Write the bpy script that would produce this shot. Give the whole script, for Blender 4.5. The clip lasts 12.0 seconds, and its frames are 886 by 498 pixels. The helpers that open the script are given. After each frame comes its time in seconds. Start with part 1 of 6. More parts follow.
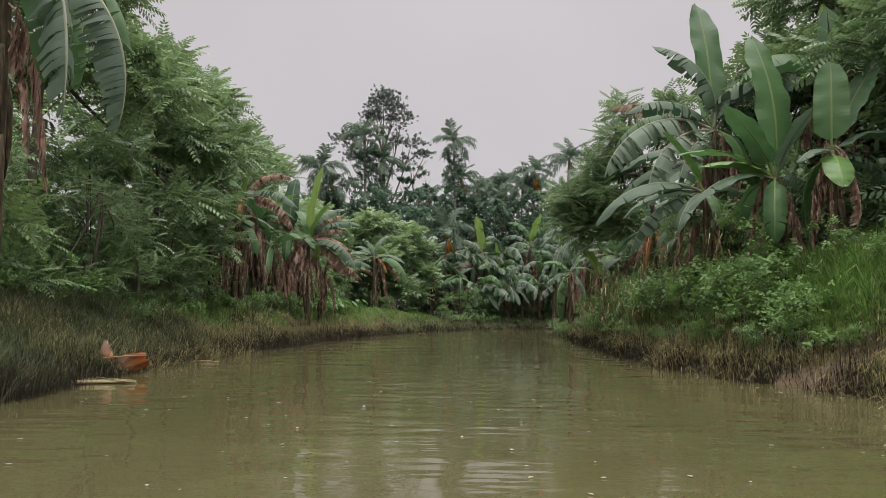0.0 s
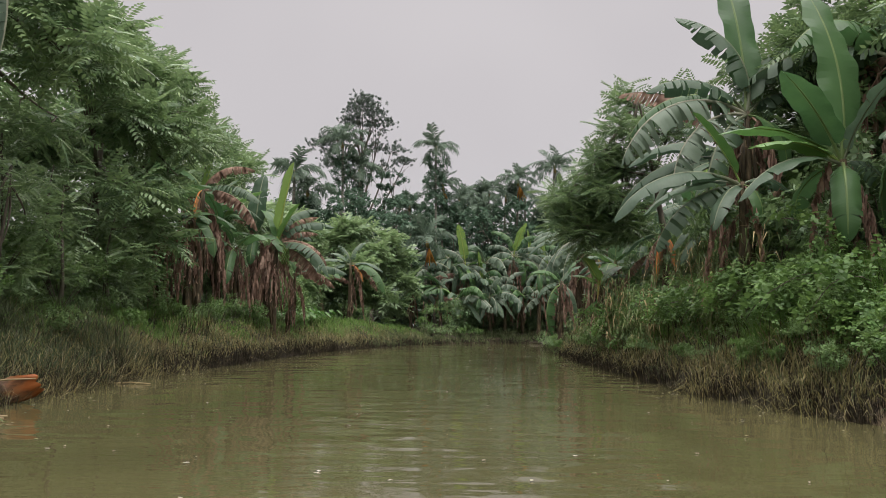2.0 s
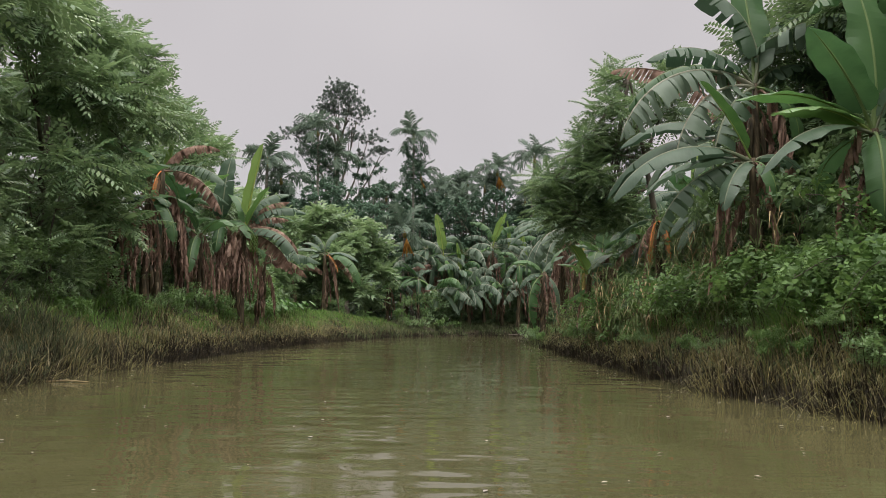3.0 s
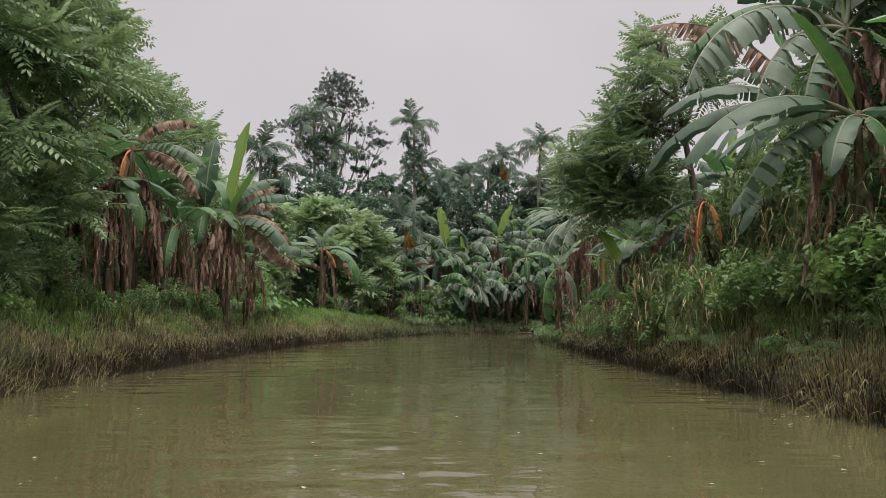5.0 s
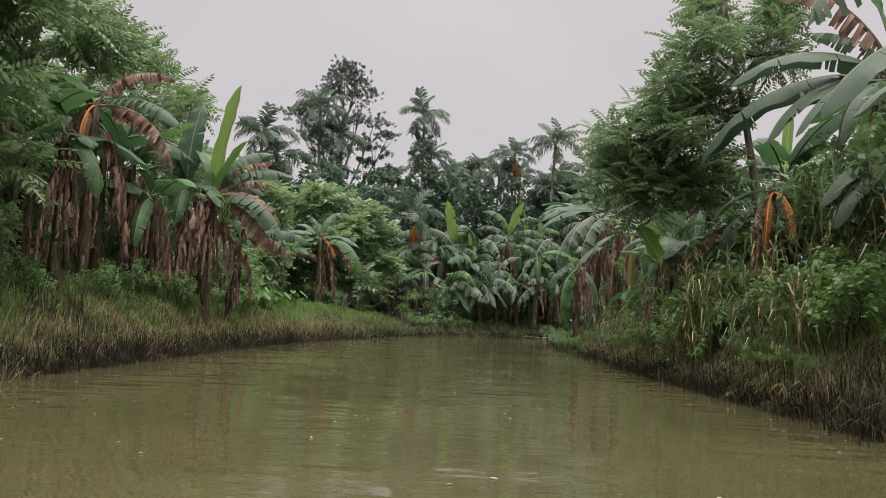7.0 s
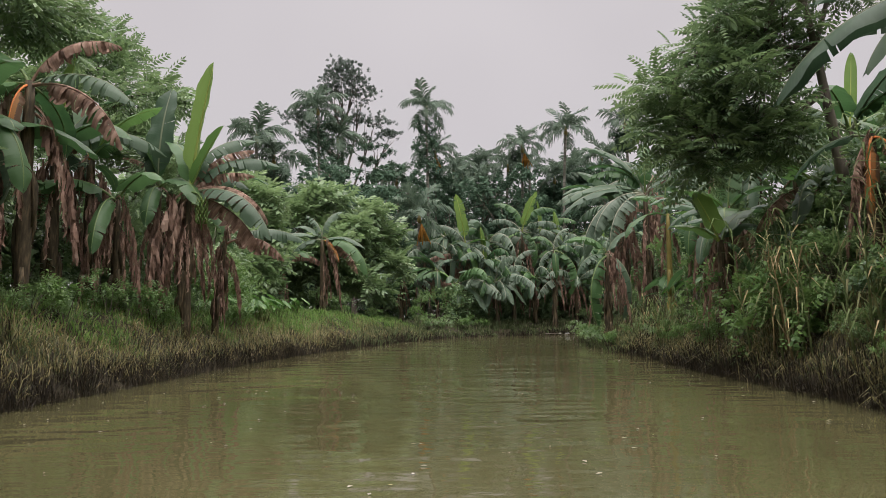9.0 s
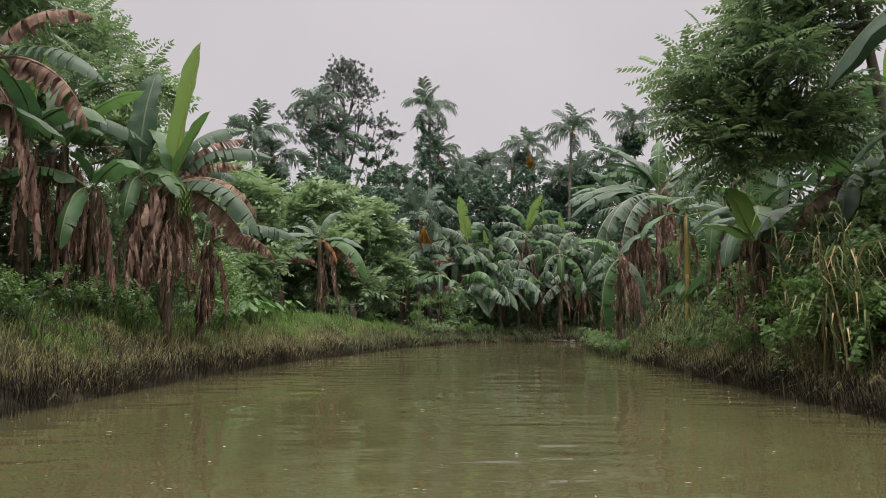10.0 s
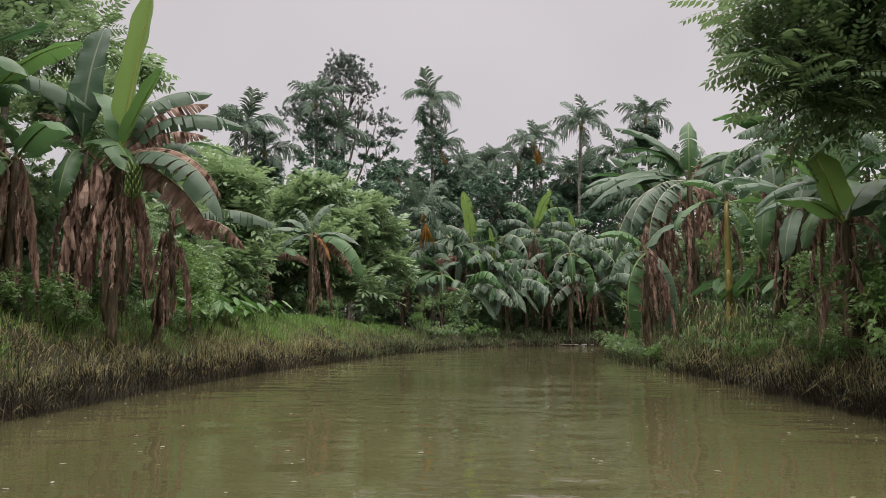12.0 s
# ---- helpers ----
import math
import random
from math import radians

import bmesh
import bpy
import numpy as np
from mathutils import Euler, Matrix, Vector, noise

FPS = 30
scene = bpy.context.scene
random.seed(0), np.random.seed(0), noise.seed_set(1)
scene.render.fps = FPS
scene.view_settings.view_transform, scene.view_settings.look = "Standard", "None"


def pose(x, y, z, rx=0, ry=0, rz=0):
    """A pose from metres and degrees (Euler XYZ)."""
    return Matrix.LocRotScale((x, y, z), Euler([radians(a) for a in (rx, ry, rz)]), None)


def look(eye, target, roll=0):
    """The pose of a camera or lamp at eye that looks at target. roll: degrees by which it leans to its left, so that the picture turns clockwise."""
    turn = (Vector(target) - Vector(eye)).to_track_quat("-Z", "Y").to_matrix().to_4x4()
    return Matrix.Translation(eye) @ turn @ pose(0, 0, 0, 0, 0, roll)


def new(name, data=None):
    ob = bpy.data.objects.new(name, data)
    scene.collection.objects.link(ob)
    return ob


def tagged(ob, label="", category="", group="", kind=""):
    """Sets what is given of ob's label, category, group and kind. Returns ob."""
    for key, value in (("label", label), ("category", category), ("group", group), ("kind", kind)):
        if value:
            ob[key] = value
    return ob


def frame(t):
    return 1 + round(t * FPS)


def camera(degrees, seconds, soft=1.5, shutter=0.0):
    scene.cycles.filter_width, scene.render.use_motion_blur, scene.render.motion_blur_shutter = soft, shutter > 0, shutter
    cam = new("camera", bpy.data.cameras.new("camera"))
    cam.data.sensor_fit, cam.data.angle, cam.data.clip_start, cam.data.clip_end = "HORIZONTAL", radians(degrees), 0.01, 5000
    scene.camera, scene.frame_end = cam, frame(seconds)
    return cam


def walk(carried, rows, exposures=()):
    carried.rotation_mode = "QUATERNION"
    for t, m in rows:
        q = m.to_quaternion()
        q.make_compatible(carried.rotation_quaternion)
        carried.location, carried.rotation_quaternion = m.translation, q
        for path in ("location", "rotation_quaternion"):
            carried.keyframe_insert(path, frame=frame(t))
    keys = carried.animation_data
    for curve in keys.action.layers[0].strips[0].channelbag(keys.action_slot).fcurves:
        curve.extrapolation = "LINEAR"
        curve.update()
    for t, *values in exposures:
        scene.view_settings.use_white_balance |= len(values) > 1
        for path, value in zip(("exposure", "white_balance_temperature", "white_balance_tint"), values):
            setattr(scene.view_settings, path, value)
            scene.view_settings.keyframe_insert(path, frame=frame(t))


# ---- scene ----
cam = camera(62.0, 12.0, 0.6)
PATH = [
    (0, (1.062, -0.091, 0.753), (0.966, 1.898, 0.935), 0.3),
    (0.5, (1.007, 0.451, 0.749), (0.952, 2.442, 0.933), 0.6),
    (1, (0.948, 1.006, 0.766), (0.908, 2.997, 0.952), 0.2),
    (1.5, (0.871, 1.547, 0.771), (0.829, 3.535, 0.98), 0.7),
    (2, (0.829, 2.122, 0.761), (0.792, 4.11, 0.977), 0.8),
    (2.5, (0.795, 2.68, 0.749), (0.79, 4.669, 0.963), 0.8),
    (3, (0.759, 3.243, 0.73), (0.785, 5.233, 0.928), 0.8),
    (3.2, (0.748, 3.48, 0.761), (0.774, 5.47, 0.954), 0.8),
    (4.8, (0.492, 5.141, 0.782), (0.53, 7.132, 0.967), 0.3),
    (5, (0.534, 5.363, 0.763), (0.563, 7.354, 0.953), 0.3),
    (5.5, (0.476, 5.905, 0.768), (0.502, 7.896, 0.959), 1.6),
    (6, (0.436, 6.455, 0.769), (0.46, 8.445, 0.962), 2.2),
    (6.5, (0.416, 6.999, 0.767), (0.437, 8.99, 0.959), 2.2),
    (7, (0.389, 7.56, 0.764), (0.409, 9.551, 0.954), 2.7),
    (7.2, (0.375, 7.779, 0.765), (0.394, 9.77, 0.955), 2.5),
    (8.8, (0.336, 9.558, 0.732), (0.328, 11.548, 0.928), -0.3),
    (9, (0.293, 9.784, 0.763), (0.289, 11.775, 0.956), -0.6),
    (9.5, (0.26, 10.33, 0.776), (0.256, 12.32, 0.971), -1.0),
    (10, (0.235, 10.865, 0.775), (0.228, 12.854, 0.981), -0.0),
    (10.5, (0.231, 11.429, 0.776), (0.223, 13.418, 0.987), -0.3),
    (11, (0.216, 11.967, 0.768), (0.208, 13.956, 0.979), -0.3),
    (11.5, (0.201, 12.519, 0.766), (0.19, 14.508, 0.978), 0.1),
    (12, (0.189, 13.057, 0.772), (0.176, 15.045, 0.987), 0.0),
]
walk(cam, [(t, look(eye, target, roll)) for t, eye, target, roll in PATH],
     [(0, 0.03, 6500, 11), (3, 0.04, 6500, 11), (5.5, 0.09, 6500, 12.5), (12, 0.08, 6500, 12.5)])

# ---- world and light: a flat overcast day ----
ZENITH = 6.6
world = bpy.data.worlds.new("overcast")
scene.world = world
world.use_nodes = True
wn, wl = world.node_tree.nodes, world.node_tree.links
wn.clear()
w_out, w_bg = wn.new("ShaderNodeOutputWorld"), wn.new("ShaderNodeBackground")
w_sky, w_mul, w_mix, w_grey = wn.new("ShaderNodeTexSky"), wn.new("ShaderNodeVectorMath"), wn.new("ShaderNodeMix"), wn.new("ShaderNodeMix")
w_noise, w_co = wn.new("ShaderNodeTexNoise"), wn.new("ShaderNodeTexCoord")
w_sky.sky_type, w_sky.sun_disc = "NISHITA", False
w_sky.sun_elevation, w_sky.sun_rotation = radians(62), radians(200)
w_mul.operation = "SCALE"
w_mul.inputs["Scale"].default_value = 0.07
w_noise.inputs["Scale"].default_value, w_noise.inputs["Detail"].default_value = 1.7, 3
w_grey.data_type, w_mix.data_type = "RGBA", "RGBA"
w_grey.inputs[6].default_value = (0.5, 0.471, 0.483, 1)
w_grey.inputs[7].default_value = (0.73, 0.694, 0.696, 1)
w_mix.inputs[0].default_value = 0.9
wl.new(w_co.outputs["Generated"], w_noise.inputs["Vector"])
wl.new(w_noise.outputs["Fac"], w_grey.inputs[0])
wl.new(w_sky.outputs[0], w_mul.inputs[0])
wl.new(w_mul.outputs[0], w_mix.inputs[6])
# an overcast sky is several times brighter overhead than near the horizon
w_sep, w_ramp, w_up = wn.new("ShaderNodeSeparateXYZ"), wn.new("ShaderNodeMapRange"), wn.new("ShaderNodeVectorMath")
w_ramp.interpolation_type = "SMOOTHSTEP"
w_ramp.inputs["From Min"].default_value, w_ramp.inputs["From Max"].default_value = 0.43, 0.78
w_ramp.inputs["To Min"].default_value, w_ramp.inputs["To Max"].default_value = 1.0, ZENITH
w_up.operation = "SCALE"
wl.new(w_co.outputs["Generated"], w_sep.inputs[0])
wl.new(w_sep.outputs[2], w_ramp.inputs["Value"])
wl.new(w_grey.outputs[2], w_up.inputs[0])
wl.new(w_ramp.outputs[0], w_up.inputs["Scale"])
wl.new(w_up.outputs[0], w_mix.inputs[7])
wl.new(w_mix.outputs[2], w_bg.inputs["Color"])
w_bg.inputs["Strength"].default_value = 1.0
wl.new(w_bg.outputs[0], w_out.inputs[0])

sun = new("sun", bpy.data.lights.new("sun", "SUN"))
sun.data.energy, sun.data.angle, sun.data.color = 2.0, radians(35), (1.0, 0.96, 0.9)
sun.matrix_world = look((2, -5, 20), (0, 0, 0))

# ---- materials ----
def nodes_of(name):
    m = bpy.data.materials.new(name)
    m.use_nodes = True
    n, l = m.node_tree.nodes, m.node_tree.links
    n.clear()
    return m, n, l


def ramp(n, l, fac, stops):
    r = n.new("ShaderNodeValToRGB")
    el = r.color_ramp.elements
    while len(el) < len(stops):
        el.new(0.5)
    for e, (p, c) in zip(el, stops):
        e.position, e.color = p, (*c, 1)
    l.new(fac, r.inputs[0])
    return r.outputs[0]


def blend(n, l, fac, a, b, mode="MIX"):
    x = n.new("ShaderNodeMix")
    x.data_type, x.blend_type = "RGBA", mode
    for sock, v in ((x.inputs[0], fac), (x.inputs[6], a), (x.inputs[7], b)):
        if hasattr(v, "links"):
            l.new(v, sock)
        else:
            sock.default_value = v if not isinstance(v, tuple) else (*v, 1)
    return x.outputs[2]


def noise_tex(n, l, scale, detail=3, vec=None, stretch=None):
    t = n.new("ShaderNodeTexNoise")
    t.inputs["Scale"].default_value, t.inputs["Detail"].default_value = scale, detail
    c = n.new("ShaderNodeTexCoord")
    v = vec or c.outputs["Object"]
    if stretch:
        mp = n.new("ShaderNodeMapping")
        mp.inputs["Scale"].default_value = stretch
        l.new(v, mp.inputs["Vector"])
        v = mp.outputs[0]
    l.new(v, t.inputs["Vector"])
    return t.outputs["Fac"]


def finish(m, n, l, col, rough, bump=None, bump_d=0.01, trans=0.0, trans_col=None, spec=0.5):
    out, p = n.new("ShaderNodeOutputMaterial"), n.new("ShaderNodeBsdfPrincipled")
    l.new(col, p.inputs["Base Color"])
    p.inputs["Specular IOR Level"].default_value = spec
    if hasattr(rough, "links"):
        l.new(rough, p.inputs["Roughness"])
    else:
        p.inputs["Roughness"].default_value = rough
    if bump is not None:
        b = n.new("ShaderNodeBump")
        b.inputs["Strength"].default_value, b.inputs["Distance"].default_value = 0.6, bump_d
        l.new(bump, b.inputs["Height"])
        l.new(b.outputs[0], p.inputs["Normal"])
    if trans:
        t, mx = n.new("ShaderNodeBsdfTranslucent"), n.new("ShaderNodeMixShader")
        l.new(trans_col if trans_col is not None else col, t.inputs["Color"])
        mx.inputs[0].default_value = trans
        l.new(p.outputs[0], mx.inputs[1])
        l.new(t.outputs[0], mx.inputs[2])
        l.new(mx.outputs[0], out.inputs[0])
    else:
        l.new(p.outputs[0], out.inputs[0])
    return m


def foliage(name, dark, mid, light, rough=0.45, trans=0.36, scale=1.9, young=0.12, spec=0.5):
    """Leaves that differ from one another, in patches and one by one; a few are young and pale."""
    m, n, l = nodes_of(name)
    dark, mid, light = [(c[0] * 1.03, c[1], c[2] * 1.3) for c in (dark, mid, light)]
    geo = n.new("ShaderNodeNewGeometry")
    isl = geo.outputs["Random Per Island"]
    big = noise_tex(n, l, scale, 2, geo.outputs["Position"])
    c = ramp(n, l, isl, [(0, dark), (0.55, mid), (1 - young, mid), (1, light)])
    c = blend(n, l, ramp(n, l, big, [(0.35, (0, 0, 0)), (0.68, (1, 1, 1))]), c, blend(n, l, 0.5, c, light))
    return finish(m, n, l, c, rough, trans=trans, trans_col=blend(n, l, 0.5, c, light), spec=spec)


def blade_leaf(name, dark, light, dry, dry_edge=0.25, rough=0.4, trans=0.38, veins=36.0):
    """Large banana leaf: pale midrib, fine side veins, brown along some edges. UV: u across, v along."""
    m, n, l = nodes_of(name)
    dark, light = [(c[0] * 1.1, c[1], c[2] * 1.22) for c in (dark, light)]
    uv, sep, info = n.new("ShaderNodeUVMap"), n.new("ShaderNodeSeparateXYZ"), n.new("ShaderNodeObjectInfo")
    uv.uv_map = "UVMap"
    l.new(uv.outputs[0], sep.inputs[0])
    rnd = info.outputs["Random"]
    a = n.new("ShaderNodeMath"); a.operation = "ABSOLUTE"
    l.new(sep.outputs[0], a.inputs[0])
    w = n.new("ShaderNodeMath"); w.operation = "MULTIPLY"
    l.new(sep.outputs[1], w.inputs[0]); w.inputs[1].default_value = veins
    sl = n.new("ShaderNodeMath"); sl.operation = "MULTIPLY_ADD"
    l.new(a.outputs[0], sl.inputs[0]); sl.inputs[1].default_value = -2.5; l.new(w.outputs[0], sl.inputs[2])
    fr = n.new("ShaderNodeMath"); fr.operation = "SINE"
    sx = n.new("ShaderNodeMath"); sx.operation = "MULTIPLY"; sx.inputs[1].default_value = 6.283
    l.new(sl.outputs[0], sx.inputs[0]); l.new(sx.outputs[0], fr.inputs[0])
    c = blend(n, l, rnd, dark, light)
    patch = noise_tex(n, l, 3.0, 4)
    c = blend(n, l, ramp(n, l, patch, [(0.4, (0, 0, 0)), (0.75, (0.6, 0.6, 0.6))]), c, light)
    vein = ramp(n, l, fr.outputs[0], [(0.5, (0, 0, 0)), (1, (0.1, 0.1, 0.1))])
    c = blend(n, l, vein, c, light)
    rib = ramp(n, l, a.outputs[0], [(0.0, (1, 1, 1)), (0.05, (0.8, 0.8, 0.8)), (0.09, (0, 0, 0))])
    c = blend(n, l, rib, c, (light[0] * 1.7 + 0.03, light[1] * 1.35 + 0.02, light[2] * 1.5))
    if dry_edge:
        e = n.new("ShaderNodeMath"); e.operation = "MULTIPLY_ADD"
        fine = noise_tex(n, l, 7.0, 5)
        l.new(fine, e.inputs[0]); e.inputs[1].default_value = 0.9; l.new(a.outputs[0], e.inputs[2])
        k = ramp(n, l, e.outputs[0], [(1.42 - dry_edge, (0, 0, 0)), (1.5 - dry_edge, (1, 1, 1))]) if dry_edge < 0.6 else None
        if k is not None:
            c = blend(n, l, k, c, dry)
    return finish(m, n, l, c, rough, bump=patch, bump_d=0.006, trans=trans, spec=0.36)


def dry_stuff(name, dark, mid, light, rough=0.8, trans=0.12, scale=9.0, stretch=(1, 1, 0.25)):
    m, n, l = nodes_of(name)
    geo = n.new("ShaderNodeNewGeometry")
    t = noise_tex(n, l, scale, 5, None, stretch)
    c = ramp(n, l, t, [(0.25, dark), (0.5, mid), (0.78, light)])
    c = blend(n, l, ramp(n, l, geo.outputs["Random Per Island"], [(0, (0, 0, 0)), (1, (0.55, 0.55, 0.55))]), c, dark)
    return finish(m, n, l, c, rough, bump=t, bump_d=0.01, trans=trans, spec=0.2)


def bark(name, dark, mid, light, scale=6.0, rings=0.0):
    m, n, l = nodes_of(name)
    t = noise_tex(n, l, scale, 6, None, (1, 1, 0.3))
    c = ramp(n, l, t, [(0.3, dark), (0.52, mid), (0.75, light)])
    c = blend(n, l, ramp(n, l, noise_tex(n, l, 1.1, 3), [(0.45, (0, 0, 0)), (0.7, (0.7, 0.7, 0.7))]), c, (0.06, 0.075, 0.035))
    if rings:
        w = n.new("ShaderNodeTexWave")
        w.bands_direction = "Z"
        w.inputs["Scale"].default_value, w.inputs["Distortion"].default_value = rings, 0.6
        co = n.new("ShaderNodeTexCoord")
        l.new(co.outputs["Object"], w.inputs["Vector"])
        c = blend(n, l, ramp(n, l, w.outputs["Fac"], [(0.75, (0, 0, 0)), (0.95, (0.7, 0.7, 0.7))]), c, dark)
    return finish(m, n, l, c, 0.85, bump=t, bump_d=0.03, spec=0.2)


def grass_mat(name, cols, rough=0.55, trans=0.4):
    m, n, l = nodes_of(name)
    geo = n.new("ShaderNodeNewGeometry")
    cols = [(c[0] * 1.02, c[1], c[2] * 1.2) for c in cols]
    k = len(cols)
    c = ramp(n, l, geo.outputs["Random Per Island"], [(i / (k - 1), c) for i, c in enumerate(cols)])
    big = noise_tex(n, l, 0.8, 3, geo.outputs["Position"])
    c = blend(n, l, ramp(n, l, big, [(0.35, (0, 0, 0)), (0.7, (0.65, 0.65, 0.65))]), c, cols[-2])
    tuft = noise_tex(n, l, 2.6, 4, geo.outputs["Position"])
    c = blend(n, l, 1.0, c, ramp(n, l, tuft, [(0.32, (0.6, 0.57, 0.55)), (0.5, (0.95, 0.95, 0.95)), (0.7, (1, 1, 1))]), "MULTIPLY")
    return finish(m, n, l, c, rough, trans=trans, spec=0.15)


G_TREE = foliage("tree_leaf", (0.032, 0.068, 0.027), (0.106, 0.19, 0.068), (0.25, 0.36, 0.118), 0.4, 0.3, spec=0.36)
# distance haze is mixed into this leaf colour: paler and greyer
G_TALL_HAZED = foliage("hazed_tall_tree_leaf", (0.075, 0.1, 0.07), (0.12, 0.158, 0.1), (0.165, 0.21, 0.13), 0.6, 0.3, spec=0.15)
G_TREE_PALE = foliage("pale_tree_leaf", (0.055, 0.1, 0.038), (0.135, 0.228, 0.082), (0.26, 0.37, 0.125), 0.38, 0.38)
G_TREE_DARK = foliage("dark_tree_leaf", (0.034, 0.066, 0.029), (0.088, 0.158, 0.06), (0.21, 0.31, 0.095), 0.4, 0.36, spec=0.34)
# the far grove's leaves are greyed in colour to stand for haze
G_FAR_HAZED = foliage("hazed_far_tree_leaf", (0.048, 0.086, 0.05), (0.082, 0.142, 0.072), (0.12, 0.195, 0.095), 0.7, 0.25, spec=0.06)
G_SHRUB = foliage("shrub_leaf", (0.052, 0.104, 0.032), (0.105, 0.192, 0.053), (0.2, 0.31, 0.08), 0.42, 0.43)
G_BRIGHT = foliage("bright_weed_leaf", (0.04, 0.09, 0.022), (0.078, 0.16, 0.034), (0.17, 0.28, 0.06), 0.5, spec=0.3)
# palm leaflets lightened and desaturated for the haze over the bend
G_PALM_HAZED = foliage("hazed_palm_leaflet", (0.05, 0.082, 0.047), (0.095, 0.145, 0.076), (0.15, 0.21, 0.11), 0.6, 0.3, spec=0.25)
B_GREEN = blade_leaf("banana_green", (0.034, 0.09, 0.027), (0.073, 0.162, 0.047), (0.184, 0.115, 0.057), 0.12, 0.46)
B_FRESH = blade_leaf("banana_fresh", (0.058, 0.15, 0.031), (0.108, 0.23, 0.052), (0.16, 0.13, 0.05), 0.05, 0.4, 0.35)
B_GREY = blade_leaf("banana_old_green", (0.04, 0.085, 0.038), (0.092, 0.155, 0.078), (0.237, 0.163, 0.094), 0.3, 0.46)
B_COMB = blade_leaf("banana_combed_leaf", (0.065, 0.115, 0.062), (0.16, 0.235, 0.135), (0.237, 0.163, 0.094), 0.2, 0.46)
B_NEW = blade_leaf("banana_young", (0.12, 0.225, 0.045), (0.175, 0.3, 0.065), (0.210, 0.210, 0.053), 0.0, 0.42, 0.4)
B_YELLOW = blade_leaf("banana_yellowing", (0.26, 0.12, 0.03), (0.36, 0.18, 0.045), (0.15, 0.09, 0.05), 0.45, 0.6)
B_DRY = dry_stuff("dry_leaf", (0.07, 0.044, 0.033), (0.3, 0.19, 0.14), (0.58, 0.43, 0.34), scale=6.0, stretch=(1, 1, 0.6))
B_STEM = dry_stuff("banana_stem_skin", (0.022, 0.017, 0.012), (0.075, 0.06, 0.032), (0.24, 0.17, 0.1), 0.7, 0.0, 14.0, (2, 2, 0.35))
B_STEM_Y = dry_stuff("banana_stem_yellow", (0.07, 0.055, 0.02), (0.22, 0.18, 0.05), (0.32, 0.26, 0.09), 0.5, 0.0, 5.0, (2, 2, 0.5))
B_FRUIT = dry_stuff("banana_fruit_skin", (0.06, 0.1, 0.025), (0.1, 0.16, 0.04), (0.17, 0.22, 0.06), 0.5, 0.0, 4.0)
ORANGE = dry_stuff("orange_fruit_stalk", (0.25, 0.1, 0.02), (0.45, 0.21, 0.03), (0.55, 0.32, 0.06), 0.6, 0.1)
BARK = bark("bark", (0.05, 0.042, 0.034), (0.11, 0.092, 0.075), (0.22, 0.19, 0.16))
BARK_PALM = bark("palm_bark", (0.08, 0.075, 0.065), (0.19, 0.18, 0.15), (0.33, 0.31, 0.27), 5.0, 1.2)
# mostly near-black brown, so the stands darken the foot of the banks
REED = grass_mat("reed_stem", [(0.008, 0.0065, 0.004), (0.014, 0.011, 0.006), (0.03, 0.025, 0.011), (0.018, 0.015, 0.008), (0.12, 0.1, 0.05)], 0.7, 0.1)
GRASS = grass_mat("bank_grass", [(0.038, 0.056, 0.022), (0.075, 0.11, 0.037), (0.125, 0.156, 0.058), (0.1, 0.138, 0.049), (0.25, 0.235, 0.125)])
GRASS_DEEP = grass_mat("deep_green_grass", [(0.026, 0.04, 0.016), (0.05, 0.075, 0.027), (0.085, 0.115, 0.045), (0.065, 0.09, 0.034), (0.2, 0.19, 0.11)])
GRASS_DRY = grass_mat("dry_bank_grass", [(0.055, 0.048, 0.022), (0.165, 0.143, 0.052), (0.31, 0.262, 0.095), (0.19, 0.19, 0.066), (0.46, 0.4, 0.22)])
GRASS_LUSH = grass_mat("lush_grass", [(0.06, 0.13, 0.028), (0.11, 0.22, 0.042), (0.16, 0.29, 0.055), (0.135, 0.26, 0.05), (0.28, 0.34, 0.1)])
CANE = grass_mat("cane_grass", [(0.08, 0.125, 0.035), (0.11, 0.165, 0.05), (0.16, 0.2, 0.07), (0.12, 0.165, 0.05), (0.27, 0.21, 0.1)])
CANE_DRY = dry_stuff("dry_cane", (0.18, 0.135, 0.065), (0.3, 0.235, 0.12), (0.42, 0.35, 0.2))


def ground_mat():
    m, n, l = nodes_of("bank_mud")
    geo = n.new("ShaderNodeNewGeometry")
    a = noise_tex(n, l, 1.6, 6, geo.outputs["Position"])
    b = noise_tex(n, l, 14.0, 6, geo.outputs["Position"])
    c = ramp(n, l, a, [(0.3, (0.014, 0.012, 0.008)), (0.5, (0.024, 0.02, 0.012)), (0.74, (0.048, 0.039, 0.024))])
    c = blend(n, l, ramp(n, l, b, [(0.4, (0, 0, 0)), (0.7, (0.5, 0.5, 0.5))]), c, (0.03, 0.032, 0.013))
    # a slumped patch of dry bare earth on the right bank
    far, rag = n.new("ShaderNodeVectorMath"), n.new("ShaderNodeMath")
    far.operation, rag.operation = "DISTANCE", "MULTIPLY_ADD"
    l.new(geo.outputs["Position"], far.inputs[0]); far.inputs[1].default_value = (4.8, 8.3, 0.35)
    l.new(a, rag.inputs[0]); rag.inputs[1].default_value = -0.9; l.new(far.outputs["Value"], rag.inputs[2])
    c = blend(n, l, ramp(n, l, rag.outputs[0], [(0.0, (1, 1, 1)), (0.25, (0, 0, 0))]), c, blend(n, l, b, (0.05, 0.037, 0.024), (0.11, 0.083, 0.054)))
    return finish(m, n, l, c, 0.9, bump=b, bump_d=0.05, spec=0.1)


